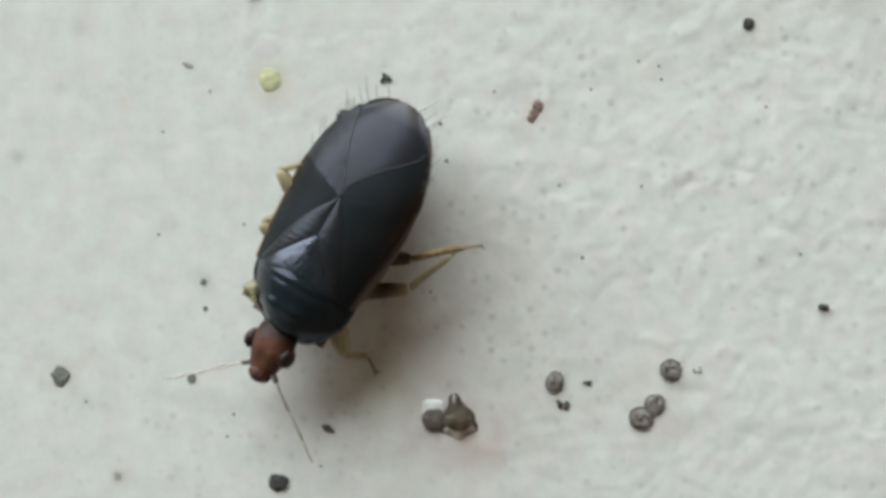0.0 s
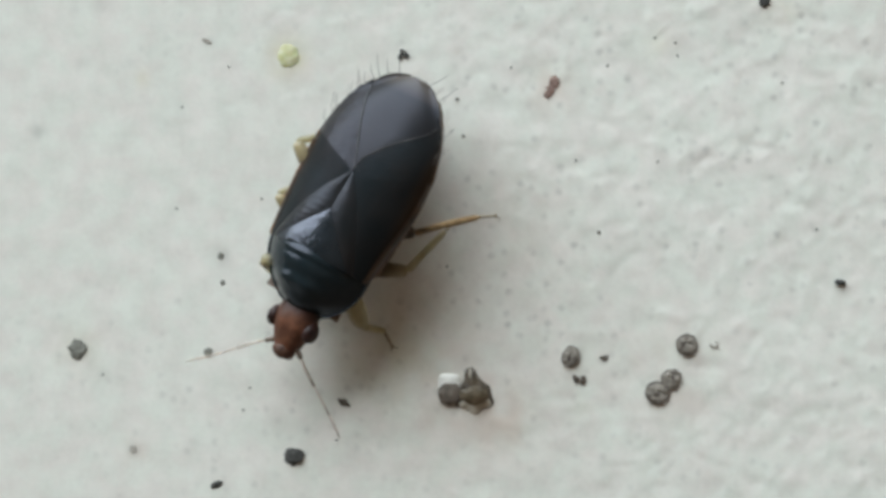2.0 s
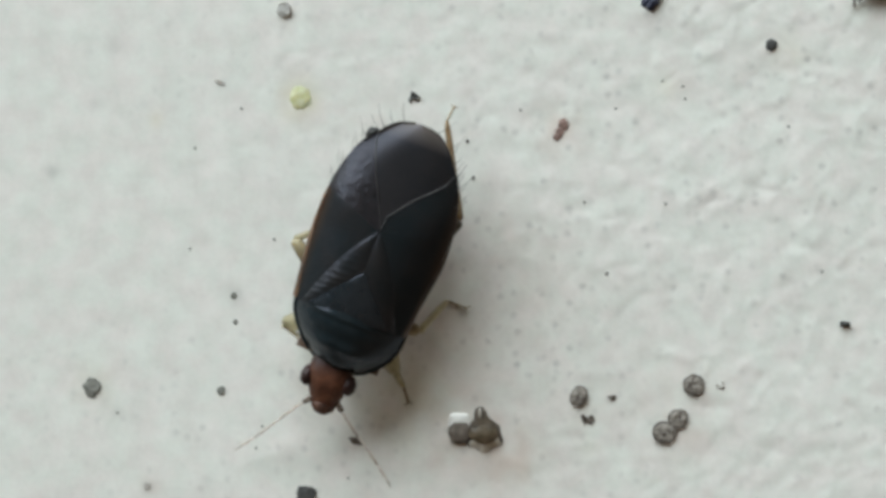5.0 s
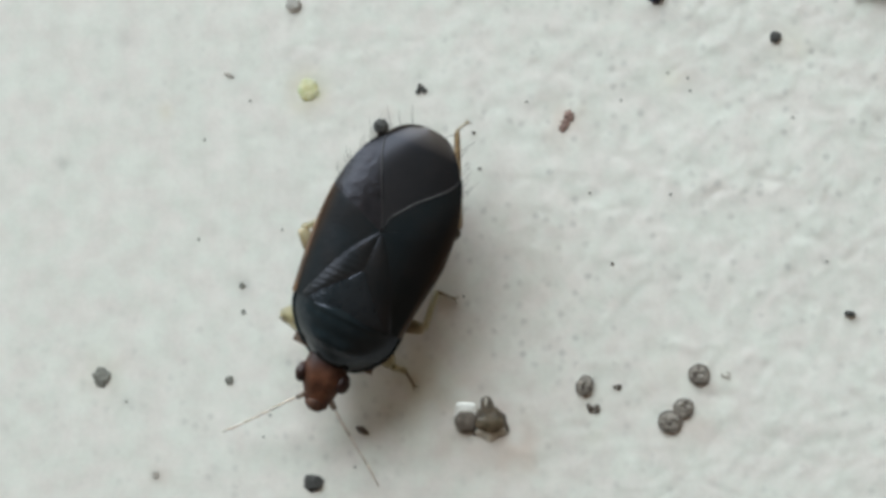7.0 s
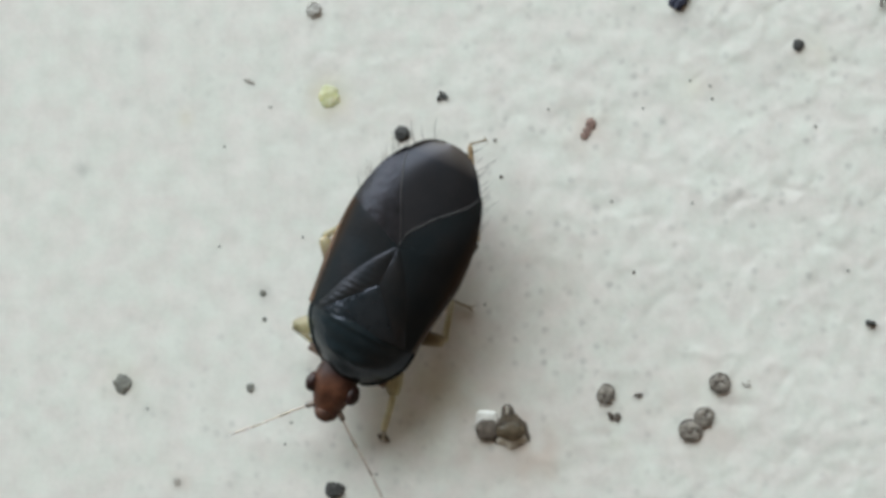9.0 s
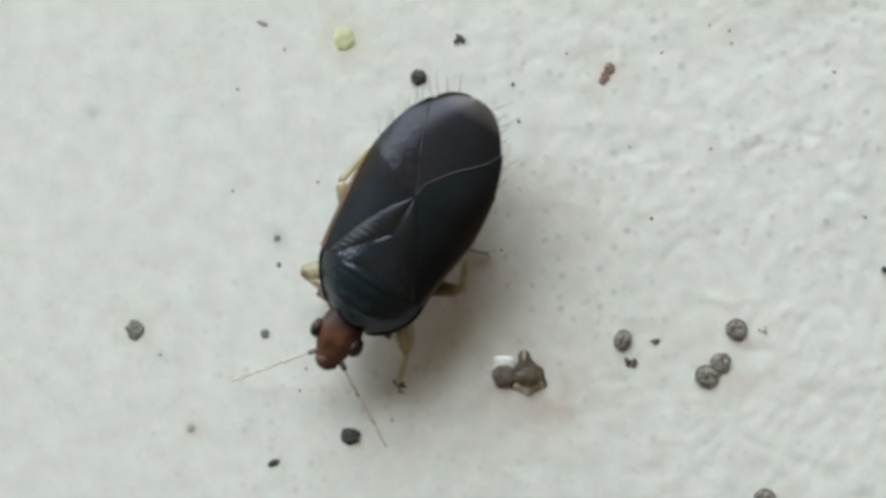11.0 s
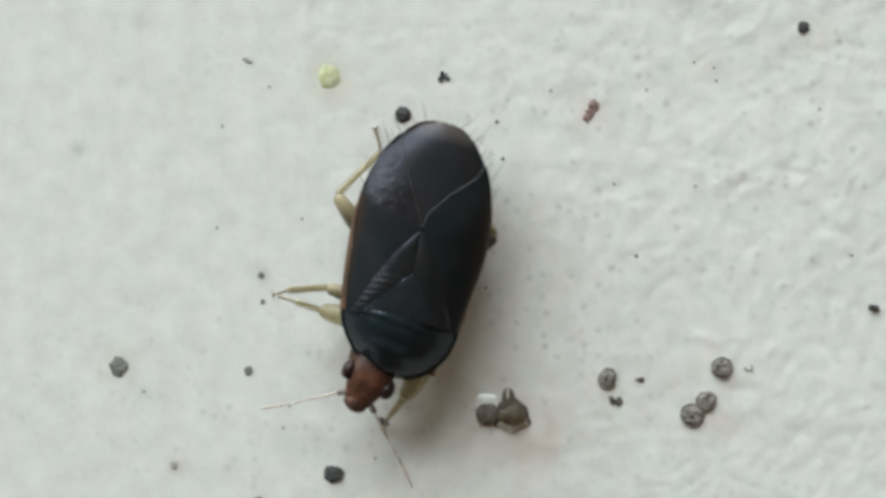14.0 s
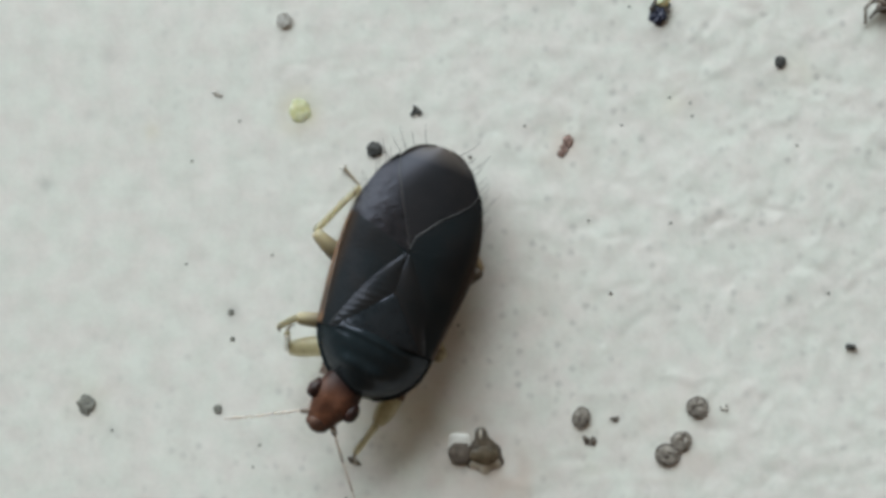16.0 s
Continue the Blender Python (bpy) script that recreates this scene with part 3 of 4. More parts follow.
def loft(ys, half, low, high, sides=28, power=2.0):
    """A closed body of rounded cross-sections along y."""
    bm = bmesh.new()
    rings = []
    for y in ys:
        w, a, b = half(y), low(y), high(y)
        ring = []
        for k in range(sides):
            t = 2 * math.pi * k / sides
            c, s = math.cos(t), math.sin(t)
            e = 2 / power
            ring.append(bm.verts.new((w * math.copysign(abs(c) ** e, c), y, (a + b) / 2 + (b - a) / 2 * math.copysign(abs(s) ** e, s))))
        rings.append(ring)
    for p, q in zip(rings, rings[1:]):
        for k in range(sides):
            bm.faces.new((p[k], p[(k + 1) % sides], q[(k + 1) % sides], q[k]))
    bm.faces.new(rings[0][::-1])
    bm.faces.new(rings[-1])
    return bm


SHIELD_SKEW = 0.12  # the collar shield is turned a little to the left


def pronotum_mesh():
    """The collar shield: widest at its hind corners, domed, sloping to the neck, with a thin rim."""
    half = smooth([-0.05, -0.02, 0.0, 0.12, 0.25, 0.37, 0.47, 0.55, 0.60, 0.625], [0.59, 0.655, 0.668, 0.648, 0.592, 0.508, 0.41, 0.295, 0.185, 0.09])
    low = smooth([-0.05, 0.3, 0.63], [0.625, 0.585, 0.52])
    high = smooth([-0.05, 0.0, 0.12, 0.28, 0.45, 0.56, 0.625], [1.008, 1.012, 1.005, 0.96, 0.86, 0.76, 0.66])
    ys = [-0.05, -0.035, -0.02, 0.0, 0.015, 0.03, 0.045, 0.06, 0.085, 0.105, 0.12, 0.15, 0.18, 0.21, 0.24, 0.27, 0.30, 0.33, 0.36, 0.39, 0.42, 0.445, 0.47, 0.51, 0.55, 0.58, 0.60, 0.615, 0.625]
    bm = bmesh.new()
    rings = []
    for y in ys:
        w, base, top = half(y), low(y), high(y)
        upper = [bm.verts.new((w * math.sin(math.pi / 2 * k / 14), y, base + (top - base) * (1 - abs(math.sin(math.pi / 2 * k / 14)) ** 2.3))) for k in range(-14, 15)]
        under = [bm.verts.new((w * 0.98 * math.cos(math.pi * k / 8), y, base - 0.04 - 0.12 * math.sin(math.pi * k / 8))) for k in range(9)]
        rings.append(upper + under)
    for p, q in zip(rings, rings[1:]):
        for k in range(len(p)):
            bm.faces.new((p[k], p[(k + 1) % len(p)], q[(k + 1) % len(q)], q[k]))
    bm.faces.new(rings[0][::-1])
    bm.faces.new(rings[-1])
    for v in bm.verts:
        v.co.x += 0.018 - SHIELD_SKEW * max(v.co.y, 0)
        # two low swellings near the front and a shallow furrow behind them
        for x in (-0.16, 0.16):
            d = ((v.co.x - x) / 0.13) ** 2 + ((v.co.y - 0.36) / 0.055) ** 2
            if v.co.z > 0.7:
                v.co.z += 0.042 * math.exp(-d)
        if v.co.z > 0.8:
            v.co.z -= 0.008 * math.exp(-(((v.co.y - 0.24) / 0.04) ** 2)) + 0.007 * math.exp(-(((v.co.y - 0.085) / 0.025) ** 2))
            v.co.z += 0.008 * math.exp(-(((v.co.y - 0.03) / 0.025) ** 2))
        # the hind edge runs back at the corners
        if v.co.y < 0.12:
            v.co.y -= 0.10 * (1 - v.co.y / 0.12) * max(0, abs(v.co.x) - 0.35) / 0.35
    return bm


def head_mesh():
    half = smooth([0.50, 0.60, 0.70, 0.80, 0.90, 1.0, 1.07, 1.13, 1.165], [0.225, 0.245, 0.258, 0.252, 0.212, 0.172, 0.142, 0.120, 0.06])
    low = smooth([0.50, 0.8, 1.19], [0.42, 0.36, 0.36])
    high = smooth([0.50, 0.65, 0.8, 0.95, 1.07, 1.13, 1.165], [0.68, 0.72, 0.71, 0.63, 0.55, 0.51, 0.43])
    bm = loft([0.50, 0.56, 0.60, 0.65, 0.70, 0.75, 0.80, 0.85, 0.90, 0.94, 0.98, 1.02, 1.06, 1.085, 1.105, 1.125, 1.145, 1.158, 1.165], half, low, high, 28, 2.1)
    for v in bm.verts:
        if v.co.z > 0.5:
            v.co.z -= 0.025 * math.exp(-((v.co.x / 0.04) ** 2)) * math.exp(-(((v.co.y - 0.82) / 0.1) ** 2))
    return bm


def bug():
    root = tagged(new("bug"), "small black plant bug with rusty head and straw-coloured legs", "insect")
    part("abdomen", loft([-2.2, -2.12, -1.95, -1.7, -1.4, -1.0, -0.6, -0.2, 0.2, 0.45, 0.52],
                         lambda y: half_width(min(y, 0)) * 0.93 if y < 0.1 else 0.5, smooth([-2.3, -1.6, -0.8, 0.5], [0.46, 0.34, 0.30, 0.36]),
                         smooth([-2.3, -1.9, -1.4, -0.2, 0.52], [0.72, 0.78, 0.72, 0.68, 0.60]), 32), M_BELLY, root, "orange-brown underside")
    shield = part("pronotum", pronotum_mesh(), M_BLACK, root, "glossy blue-black collar shield")
    for side in (1, -1):
        edge = smooth([-0.05, 0.0, 0.12, 0.25, 0.37, 0.47, 0.55, 0.60], [0.66, 0.672, 0.653, 0.596, 0.513, 0.415, 0.30, 0.19])
        pts = [(side * edge(y) + 0.018 - SHIELD_SKEW * max(y, 0), y - (0.10 * (1 - y / 0.12) if y < 0.12 else 0), 0.63 - 0.14 * max(y, 0) ) for y in (-0.03 + 0.62 * k / 18 for k in range(19))]
        part("shield_rim", tube(pts, [0.008] + [0.016] * 17 + [0.010], 7), M_BLACK, shield)
    part("scutellum", plate(line((-0.72, 0.0), (-0.36, -0.25), (-0.01, -0.52)), line((0.72, 0.0), (0.36, -0.25), (0.01, -0.52)), 16, 16, 0.006, 0.012, round_=2), M_SCUTELLUM, root, "black triangular shield")
    for side, word in ((1, "right"), (-1, "left")):
        part("clavus", plate(line((0.70, 0.0), (0.345, -0.25), (0.001, -0.51), (0.001, -0.76), (0.001, -1.0)),
                             line((0.84, 0.0), (0.66, -0.25), (0.45, -0.54), (0.25, -0.78), (0.02, -1.005)), 8, 120, 0.0, 0.016, side=side, round_=2, ribs=14 if side > 0 else 0), M_WING, root)
        part("corium", plate(line((0.835, 0.0), (0.655, -0.25), (0.445, -0.54), (0.245, -0.78), (0.0, -1.01)),
                             line((0.945, 0.0), (0.945, -0.4), (0.95, -0.75), (0.96, -1.05), (0.975, -1.30)), 14, 26, 0.0, 0.003, side=side), M_CORIUM, root)
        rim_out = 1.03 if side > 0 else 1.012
        # the left margin has its shade put into the colour
        part("wing_margin", plate(line((0.945, 0.0), (0.945, -0.43), (0.955, -0.87), (0.975, -1.30)), line((rim_out, 0.0), (rim_out - 0.01, -0.43), (1.008, -0.87), (0.995, -1.30)), 3, 26, 0.012 if side > 0 else -0.01, 0.012, side=side), M_AMBER if side > 0 else M_SHADED_MARGIN, root, "translucent amber wing margin" if side > 0 else "wing margin darkened to a shaded brown")
        # the left wing's membrane lies over the right one, so the seams differ
        seam = ((0.0, -1.015), (0.10, -1.215), (0.27, -1.455), (0.50, -1.735), (0.74, -1.945), (0.95, -2.075)) if side > 0 else ((0.0, -1.015), (0.03, -1.195), (0.31, -1.465), (0.55, -1.615), (0.77, -1.755), (0.97, -1.915))
        end = seam[-1][1] - 0.005
        part("cuneus", plate(line(*seam), line(*((1.0, -1.295 + (end + 1.295) * k / 5) for k in range(6))), 14, 22, -0.004, 0.003, side=side), M_CUNEUS if side > 0 else M_CORIUM, root)
    seam_a = line((0.0, -1.03), (0.10, -1.22), (0.27, -1.46), (0.50, -1.74), (0.74, -1.95), (0.95, -2.08), (0.97, -2.18), (0.9, -2.315))
    seam_b = line((0.0, -1.03), (-0.03, -1.20), (-0.31, -1.47), (-0.55, -1.62), (-0.77, -1.76), (-0.97, -1.92), (-0.98, -2.13), (-0.9, -2.315))
    part("membrane", plate(seam_a, seam_b, 28, 42, -0.007, 0.003), M_MEMBRANE, root, "smoky glossy wing membrane")
    for seam in (seam_a, seam_b):
        pts = [dome(s, y, -0.001) for s, y in (seam(0.01 + k / 24.0) for k in range(17))]
        part("vein", tube(pts, [0.005 + 0.004 * math.sin(math.pi * k / 16) for k in range(17)], 8), M_VEIN, root, "thin smoky wing vein")
    # bristles round the tail and along the hind margins
    rnd = random.Random(4)
    for k in range(26):
        y = -2.32 + 0.92 * abs(k - 12.5) / 12.5 * rnd.uniform(0.85, 1.0)
        s = 1 if k % 2 else -1
        base = dome(s * 0.97, y, 0.0)
        out = Vector((s * rnd.uniform(0.3, 0.8), -rnd.uniform(0.6, 1.0), rnd.uniform(0.0, 0.35))).normalized()
        ln = rnd.uniform(0.10, 0.26)
        tip = base + out * ln + Vector((0, -0.02, 0))
        part("bristle", tube([base - out * 0.03, base + out * ln * 0.5 + Vector((0, 0.01, 0.01)), tip], [0.0042, 0.0032, 0.0014], 5), M_HAIR, root)
    head = part("head", head_mesh(), M_HEAD, root, "rusty orange-brown head")
    for s in (1, -1):
        part("eye", blob(0.113, 1, 0.05, (0.74, 1.05, 1.0), 3, (s * 0.242, 0.775, 0.57)), M_EYE, head, "dark red compound eye")
    part("clypeus", blob(0.098, 3, 0.08, (1.22, 0.95, 0.85), 3, (0, 1.085, 0.50)), M_SNOUT, head, "dark brown rounded snout")
    part("rostrum", tube([(0, 1.02, 0.42), (0, 0.98, 0.32), (0, 0.8, 0.24), (0, 0.55, 0.22)], [0.06, 0.05, 0.035, 0.02], 8), M_FEMUR_DARK, head)
    return root, head, shield


BUG, HEAD, SHIELD = bug()


def limb(name, length, radii, mat, label=""):
    """A leg segment along +y from its joint, of the given length, swollen as the radii say."""
    n = 14
    r = smooth(np.linspace(0, 1, len(radii)), radii)
    shares = [0.0, 0.012, 0.035] + [0.08 + 0.84 * k / n for k in range(n + 1)] + [0.965, 0.988, 1.0]
    caps = [0.35, 0.72, 0.93] + [1.0] * (n + 1) + [0.93, 0.72, 0.35]
    pts = [(0, length * f, 0.015 * math.sin(math.pi * f) * length) for f in shares]
    return part(name, tube(pts, [r(f) * c for f, c in zip(shares, caps)], 12), mat, BUG, label)


def tarsus_mesh(length):
    bm = tube([(0, 0, 0), (0, length * 0.30, 0), (0, length * 0.33, 0), (0, length * 0.62, 0.004), (0, length * 0.66, 0.004), (0, length, 0.0)],
              [0.015, 0.018, 0.013, 0.017, 0.013, 0.019], 8)
    for s in (-1, 1):
        tube([(s * 0.012, length * 0.97, 0), (s * 0.035, length * 1.06, 0.004), (s * 0.045, length * 1.12, -0.02)], [0.009, 0.007, 0.003], 5, bm)
    return bm


# the way of the body: seconds, place of the pronotum's hind edge (mm), heading, pitch and roll (degrees)
BODY = [
    (0.0, -1.015, -0.245, 28.9, 4, 17.0), (1.0, -1.055, -0.265, 28.2, 4, 17.0), (2.0, -1.055, -0.280, 27.8, 4, 17.0), (2.5, -1.072, -0.285, 27.6, 4, 17.0), (3.5, -1.045, -0.285, 27.2, 4, 17.0),
    (3.8, -0.835, -0.300, 29.0, 0, 4), (4.0, -0.765, -0.310, 26.3, 0, 2), (4.5, -0.785, -0.372, 23.0, 0, 0), (5.0, -0.830, -0.460, 20.5, 0, 0), (5.2, -0.870, -0.540, 20.3, 0, 0),
    (6.2, -0.920, -0.570, 22.5, 0, 0), (7.5, -0.955, -0.560, 24.8, 0, 0), (8.5, -0.985, -0.590, 25.0, 0, 0), (9.7, -1.06, -0.62, 27.5, 0, 6),
    (11.0, -1.115, -0.650, 30.3, 0, 5), (12.0, -1.095, -0.663, 31.6, 0, 5), (12.5, -1.083, -0.670, 30.3, 0, 4), (13.0, -1.085, -0.735, 28.7, 0, 4),
    (13.5, -0.990, -0.530, 26.4, 0, 4), (13.7, -0.900, -0.620, 21.0, 3, 0), (14.0, -0.590, -0.720, 11.5, 6, -5), (14.5, -0.700, -0.640, 17.6, 9, -5), (15.0, -0.575, -0.600, 17.4, 9, -5), (15.2, -0.610, -0.580, 17.8, 9, -5), (15.5, -0.550, -0.560, 18.0, 9, -5),
    (16.0, -0.535, -0.500, 18.5, 9, -5),
]
# the head: seconds, turn in degrees, shift to its right and forwards in mm
HEAD_TURN = [(0, -0.2, 0.015, 0.035), (1.0, 1.0, -0.075, 0.015), (1.5, 1.4, -0.060, 0.000), (3.5, 0.6, -0.120, -0.020), (4, 2.3, 0.037, 0.004), (4.5, 6.2, 0.006, -0.017), (5, 5.9, 0.020, -0.015), (7.5, 7.1, 0.008, 0.002), (8.5, 8.0, 0.051, 0.001), (11, 3.2, 0.031, 0.030), (12.5, 3.9, 0.036, 0.015), (13, 6.6, -0.006, -0.045), (13.5, 7.2, 0.038, -0.026), (14, -17.0, 0.165, -0.060), (14.5, -17.0, 0.190, -0.070), (15, -16.5, 0.175, -0.070), (15.5, -17.0, 0.180, -0.060), (16, -17.0, 0.180, -0.005)]
# the collar shield follows the head a little: seconds, turn in degrees, shift to its right in mm
SHIELD_TURN = [(0, 0.0, 0.0), (3.5, 0.0, 0.0), (4.0, -2.0, 0.0), (13.5, -2.5, 0.0), (14, -9.0, 0.02), (16, -9.0, 0.02)]
KEY_TIMES = sorted(set([k / 2 for k in range(11)] + [3.8, 13.7, 15.2, 5.2, 6.2, 7.3, 7.5, 8.0, 8.5, 8.7, 9.7, 10.8] + [k / 2 for k in range(22, 33)]))


def at_time(rows, t):
    """The values of rows (seconds, values...) at t, straight from row to row."""
    ts = [r[0] for r in rows]
    return [float(np.interp(t, ts, [r[k] for r in rows])) for k in range(1, len(rows[0]))]


def body_pose(t):
    x, y, heading, pitch, roll = at_time(BODY, t)
    top = Matrix.Translation((0, 0, 0.65))
    return Matrix.Translation((x, y, 0)) @ top @ Euler((radians(pitch), radians(roll), radians(180 - heading))).to_matrix().to_4x4() @ top.inverted()


def in_metres(m):
    m = m.copy()
    m.translation = m.translation * MM
    return m


def along(start, way, up):
    """A pose at start whose y axis runs along way and whose z axis leans to up."""
    y = Vector(way).normalized()
    x = y.cross(Vector(up)).normalized()
    z = x.cross(y)
    return Matrix((x, y, z)).transposed().to_4x4() if start is None else Matrix.Translation(start) @ Matrix((x, y, z)).transposed().to_4x4()


# legs: hip in the bug's space and the lengths of thigh, shin and foot
LEGS = {
    "left fore": ((-0.46, 0.20, 0.40), (0.50, 0.42, 0.22)), "left mid": ((-0.28, -0.10, 0.36), (0.72, 0.62, 0.25)), "left hind": ((-0.28, -0.60, 0.36), (0.84, 1.16, 0.28)),
    "right fore": ((0.26, 0.08, 0.40), (0.56, 0.34, 0.20)), "right mid": ((0.28, -0.14, 0.36), (0.78, 0.58, 0.24)), "right hind": ((0.28, -0.60, 0.36), (0.84, 0.84, 0.28)),
}
# legs held off the paint while they clean each other: from and to, in seconds
HELD_UP = {"left mid": (0.0, 3.6), "left hind": (0.0, 3.6), "right fore": (13.3, 16.0), "right mid": (13.3, 16.0)}
# where they go, in mm on the paint: seconds, knee x y, ankle x y, toe x y
LEG_ROWS = {
    "left fore": [
        (0, -0.60, -1.04, -0.39, -1.07, -0.25, -1.32), (3.5, -0.56, -1.03, -0.40, -1.09, -0.25, -1.32), (5, -0.34, -1.09, -0.29, -1.24, -0.26, -1.34),
        (8, -0.52, -1.18, -0.39, -1.19, -0.26, -1.34), (8.5, -0.68, -1.36, -0.80, -1.78, -0.84, -2.02), (11, -0.74, -1.50, -0.85, -1.88, -0.82, -2.05),
        (12.5, -0.83, -1.49, -0.88, -1.87, -0.81, -2.07), (13.5, -0.72, -1.46, -0.85, -1.85, -0.81, -2.05), (14, -0.57, -1.60, -0.77, -1.85, -0.83, -1.99),
        (14.5, -0.55, -1.57, -0.77, -1.83, -0.81, -2.01), (16, -0.55, -1.44, -0.81, -1.79, -0.80, -2.06),
    ],
    "left mid": [
        (0, 0.13, -0.30, 0.61, 0.07, 0.70, 0.14), (1, 0.15, -0.25, 0.51, 0.28, 0.61, 0.35), (1.5, 0.25, -0.14, 0.66, 0.33, 0.73, 0.40),
        (2, -0.08, -0.40, 0.35, 0.05, 0.41, 0.11), (2.5, 0.07, -0.17, 0.53, 0.30, 0.62, 0.40), (3, 0.08, -0.19, 0.53, 0.34, 0.60, 0.40),
        (3.5, 0.20, -0.20, 0.52, 0.37, 0.57, 0.42), (4, 0.27, -0.11, 0.57, 0.39, 0.82, 0.43), (4.5, 0.02, -0.54, 0.31, -0.31, 0.56, -0.33),
        (5, -0.07, -0.62, 0.19, -0.32, 0.46, -0.35), (5.2, -0.06, -0.65, 0.19, -0.33, 0.46, -0.35), (7.5, -0.09, -0.75, -0.04, -0.33, 0.25, -0.39),
        (8, -0.10, -0.745, -0.045, -0.325, 0.25, -0.385), (8.5, -0.10, -0.75, -0.04, -0.33, 0.25, -0.39), (11, -0.12, -0.81, -0.06, -0.38, 0.20, -0.37),
        (12.5, -0.18, -0.85, -0.06, -0.35, 0.22, -0.37), (13.5, -0.18, -0.69, -0.04, -0.31, 0.22, -0.38), (14, 0.13, -0.66, -0.04, -0.40, -0.24, -0.27),
        (16, 0.20, -0.68, 0.09, -0.35, -0.12, -0.23),
    ],
    "left hind": [
        (0, 0.16, 0.04, 0.71, 0.12, 0.85, 0.06), (0.5, 0.17, 0.03, 0.67, 0.10, 0.81, 0.05), (1, 0.19, 0.07, 0.61, 0.36, 0.78, 0.48), (1.5, 0.12, 0.05, 0.69, 0.36, 0.88, 0.41),
        (2, 0.01, 0.03, 0.74, 0.13, 0.93, 0.16), (2.5, -0.06, -0.04, 0.62, 0.31, 0.84, 0.36), (3, -0.02, -0.03, 0.68, 0.32, 0.87, 0.36),
        (3.5, 0.00, -0.10, 0.59, 0.41, 0.79, 0.48), (4, 0.42, 0.62, 0.42, 1.50, 0.52, 1.76), (4.5, 0.52, 0.67, 0.31, 1.98, 0.49, 2.18),
        (5, 0.40, 0.66, 0.21, 2.01, 0.41, 2.22), (5.2, 0.40, 0.61, 0.20, 2.00, 0.40, 2.22), (7.5, 0.29, 0.38, 0.31, 1.63, 0.51, 1.71),
        (8, 0.27, 0.44, 0.23, 1.63, 0.49, 1.70), (8.5, 0.27, 0.41, 0.23, 1.64, 0.49, 1.72), (11, 0.25, 0.31, 0.02, 1.08, 0.09, 1.29),
        (12.5, 0.37, 0.26, 0.03, 1.03, 0.03, 1.23), (13.5, 0.40, 0.31, 0.09, 1.31, 0.09, 1.56), (14, 0.46, 0.26, -0.02, 1.12, -0.06, 1.40),
        (14.5, 0.44, 0.26, 0.02, 1.14, -0.02, 1.42), (15.5, 0.62, 0.28, 0.18, 1.18, 0.16, 1.45), (16, 0.62, 0.30, 0.20, 1.21, 0.19, 1.48),
    ],
    "right fore": [
        (0, -1.76, -0.30, -1.56, -0.51, -1.47, -0.61), (3.5, -1.75, -0.28, -1.54, -0.51, -1.46, -0.61), (5, -1.65, -0.53, -1.47, -0.71, -1.38, -0.79),
        (8, -1.82, -0.58, -1.61, -0.77, -1.55, -0.85), (11, -1.97, -0.59, -1.76, -0.79, -1.70, -0.86), (12.5, -1.91, -0.65, -1.72, -0.81, -1.64, -0.87),
        (13, -1.85, -0.67, -1.65, -0.81, -1.58, -0.88), (13.5, -1.90, -0.61, -2.15, -0.50, -2.25, -0.46), (14, -1.55, -0.60, -1.82, -0.50, -2.00, -0.45),
        (14.5, -1.72, -0.55, -1.71, -0.35, -1.71, -0.33), (15, -1.60, -0.48, -1.57, -0.27, -1.57, -0.24), (16, -1.57, -0.60, -1.54, -0.39, -1.54, -0.36),
    ],
    "right mid": [
        (0, -1.55, 0.46, -0.83, 0.76, -0.71, 0.90), (3.5, -1.57, 0.49, -0.81, 0.79, -0.69, 0.93), (5, -1.52, 0.44, -0.78, 0.72, -0.65, 0.86),
        (8, -1.53, 0.46, -0.82, 0.72, -0.69, 0.90), (11, -1.52, 0.44, -1.21, 0.84, -0.98, 1.02), (12.5, -1.56, 0.47, -1.19, 0.83, -0.96, 0.99),
        (13, -1.53, 0.51, -1.14, 0.92, -0.95, 1.06), (13.5, -1.59, 0.52, -1.36, 0.78, -1.17, 0.92), (14, -1.47, -0.34, -1.86, -0.38, -2.04, -0.43),
        (14.5, -1.64, -0.21, -1.72, -0.30, -1.76, -0.32), (15, -1.53, -0.13, -1.61, -0.22, -1.66, -0.24), (16, -1.48, -0.25, -1.58, -0.33, -1.63, -0.32),
    ],
    "right hind": [
        (0, -1.35, 1.06, -0.44, 1.25, -0.28, 1.39), (3.5, -1.36, 1.09, -0.44, 1.29, -0.28, 1.43), (4, -1.06, 1.14, -0.43, 1.33, -0.30, 1.47),
        (5, -0.75, 1.19, -0.31, 1.42, -0.18, 1.56), (8, -0.71, 1.06, -0.29, 1.36, -0.16, 1.44), (11, -1.07, 0.94, -0.44, 1.11, -0.31, 1.19),
        (12, -1.29, 0.86, -0.71, 1.17, -0.54, 1.26), (12.5, -1.15, 1.00, -0.27, 1.48, -0.09, 1.83), (13, -1.05, 1.05, -0.25, 1.57, -0.05, 1.80),
        (13.5, -1.58, 0.84, -1.15, 1.11, -1.01, 1.42), (14, -1.37, 0.72, -0.99, 1.17, -0.98, 1.57), (14.5, -1.46, 0.75, -1.00, 1.13, -0.99, 1.44),
        (15, -1.36, 0.79, -0.94, 1.15, -1.00, 1.48), (16, -1.28, 0.73, -0.91, 1.17, -1.01, 1.50),
    ],
}
LEG_PARTS = {}
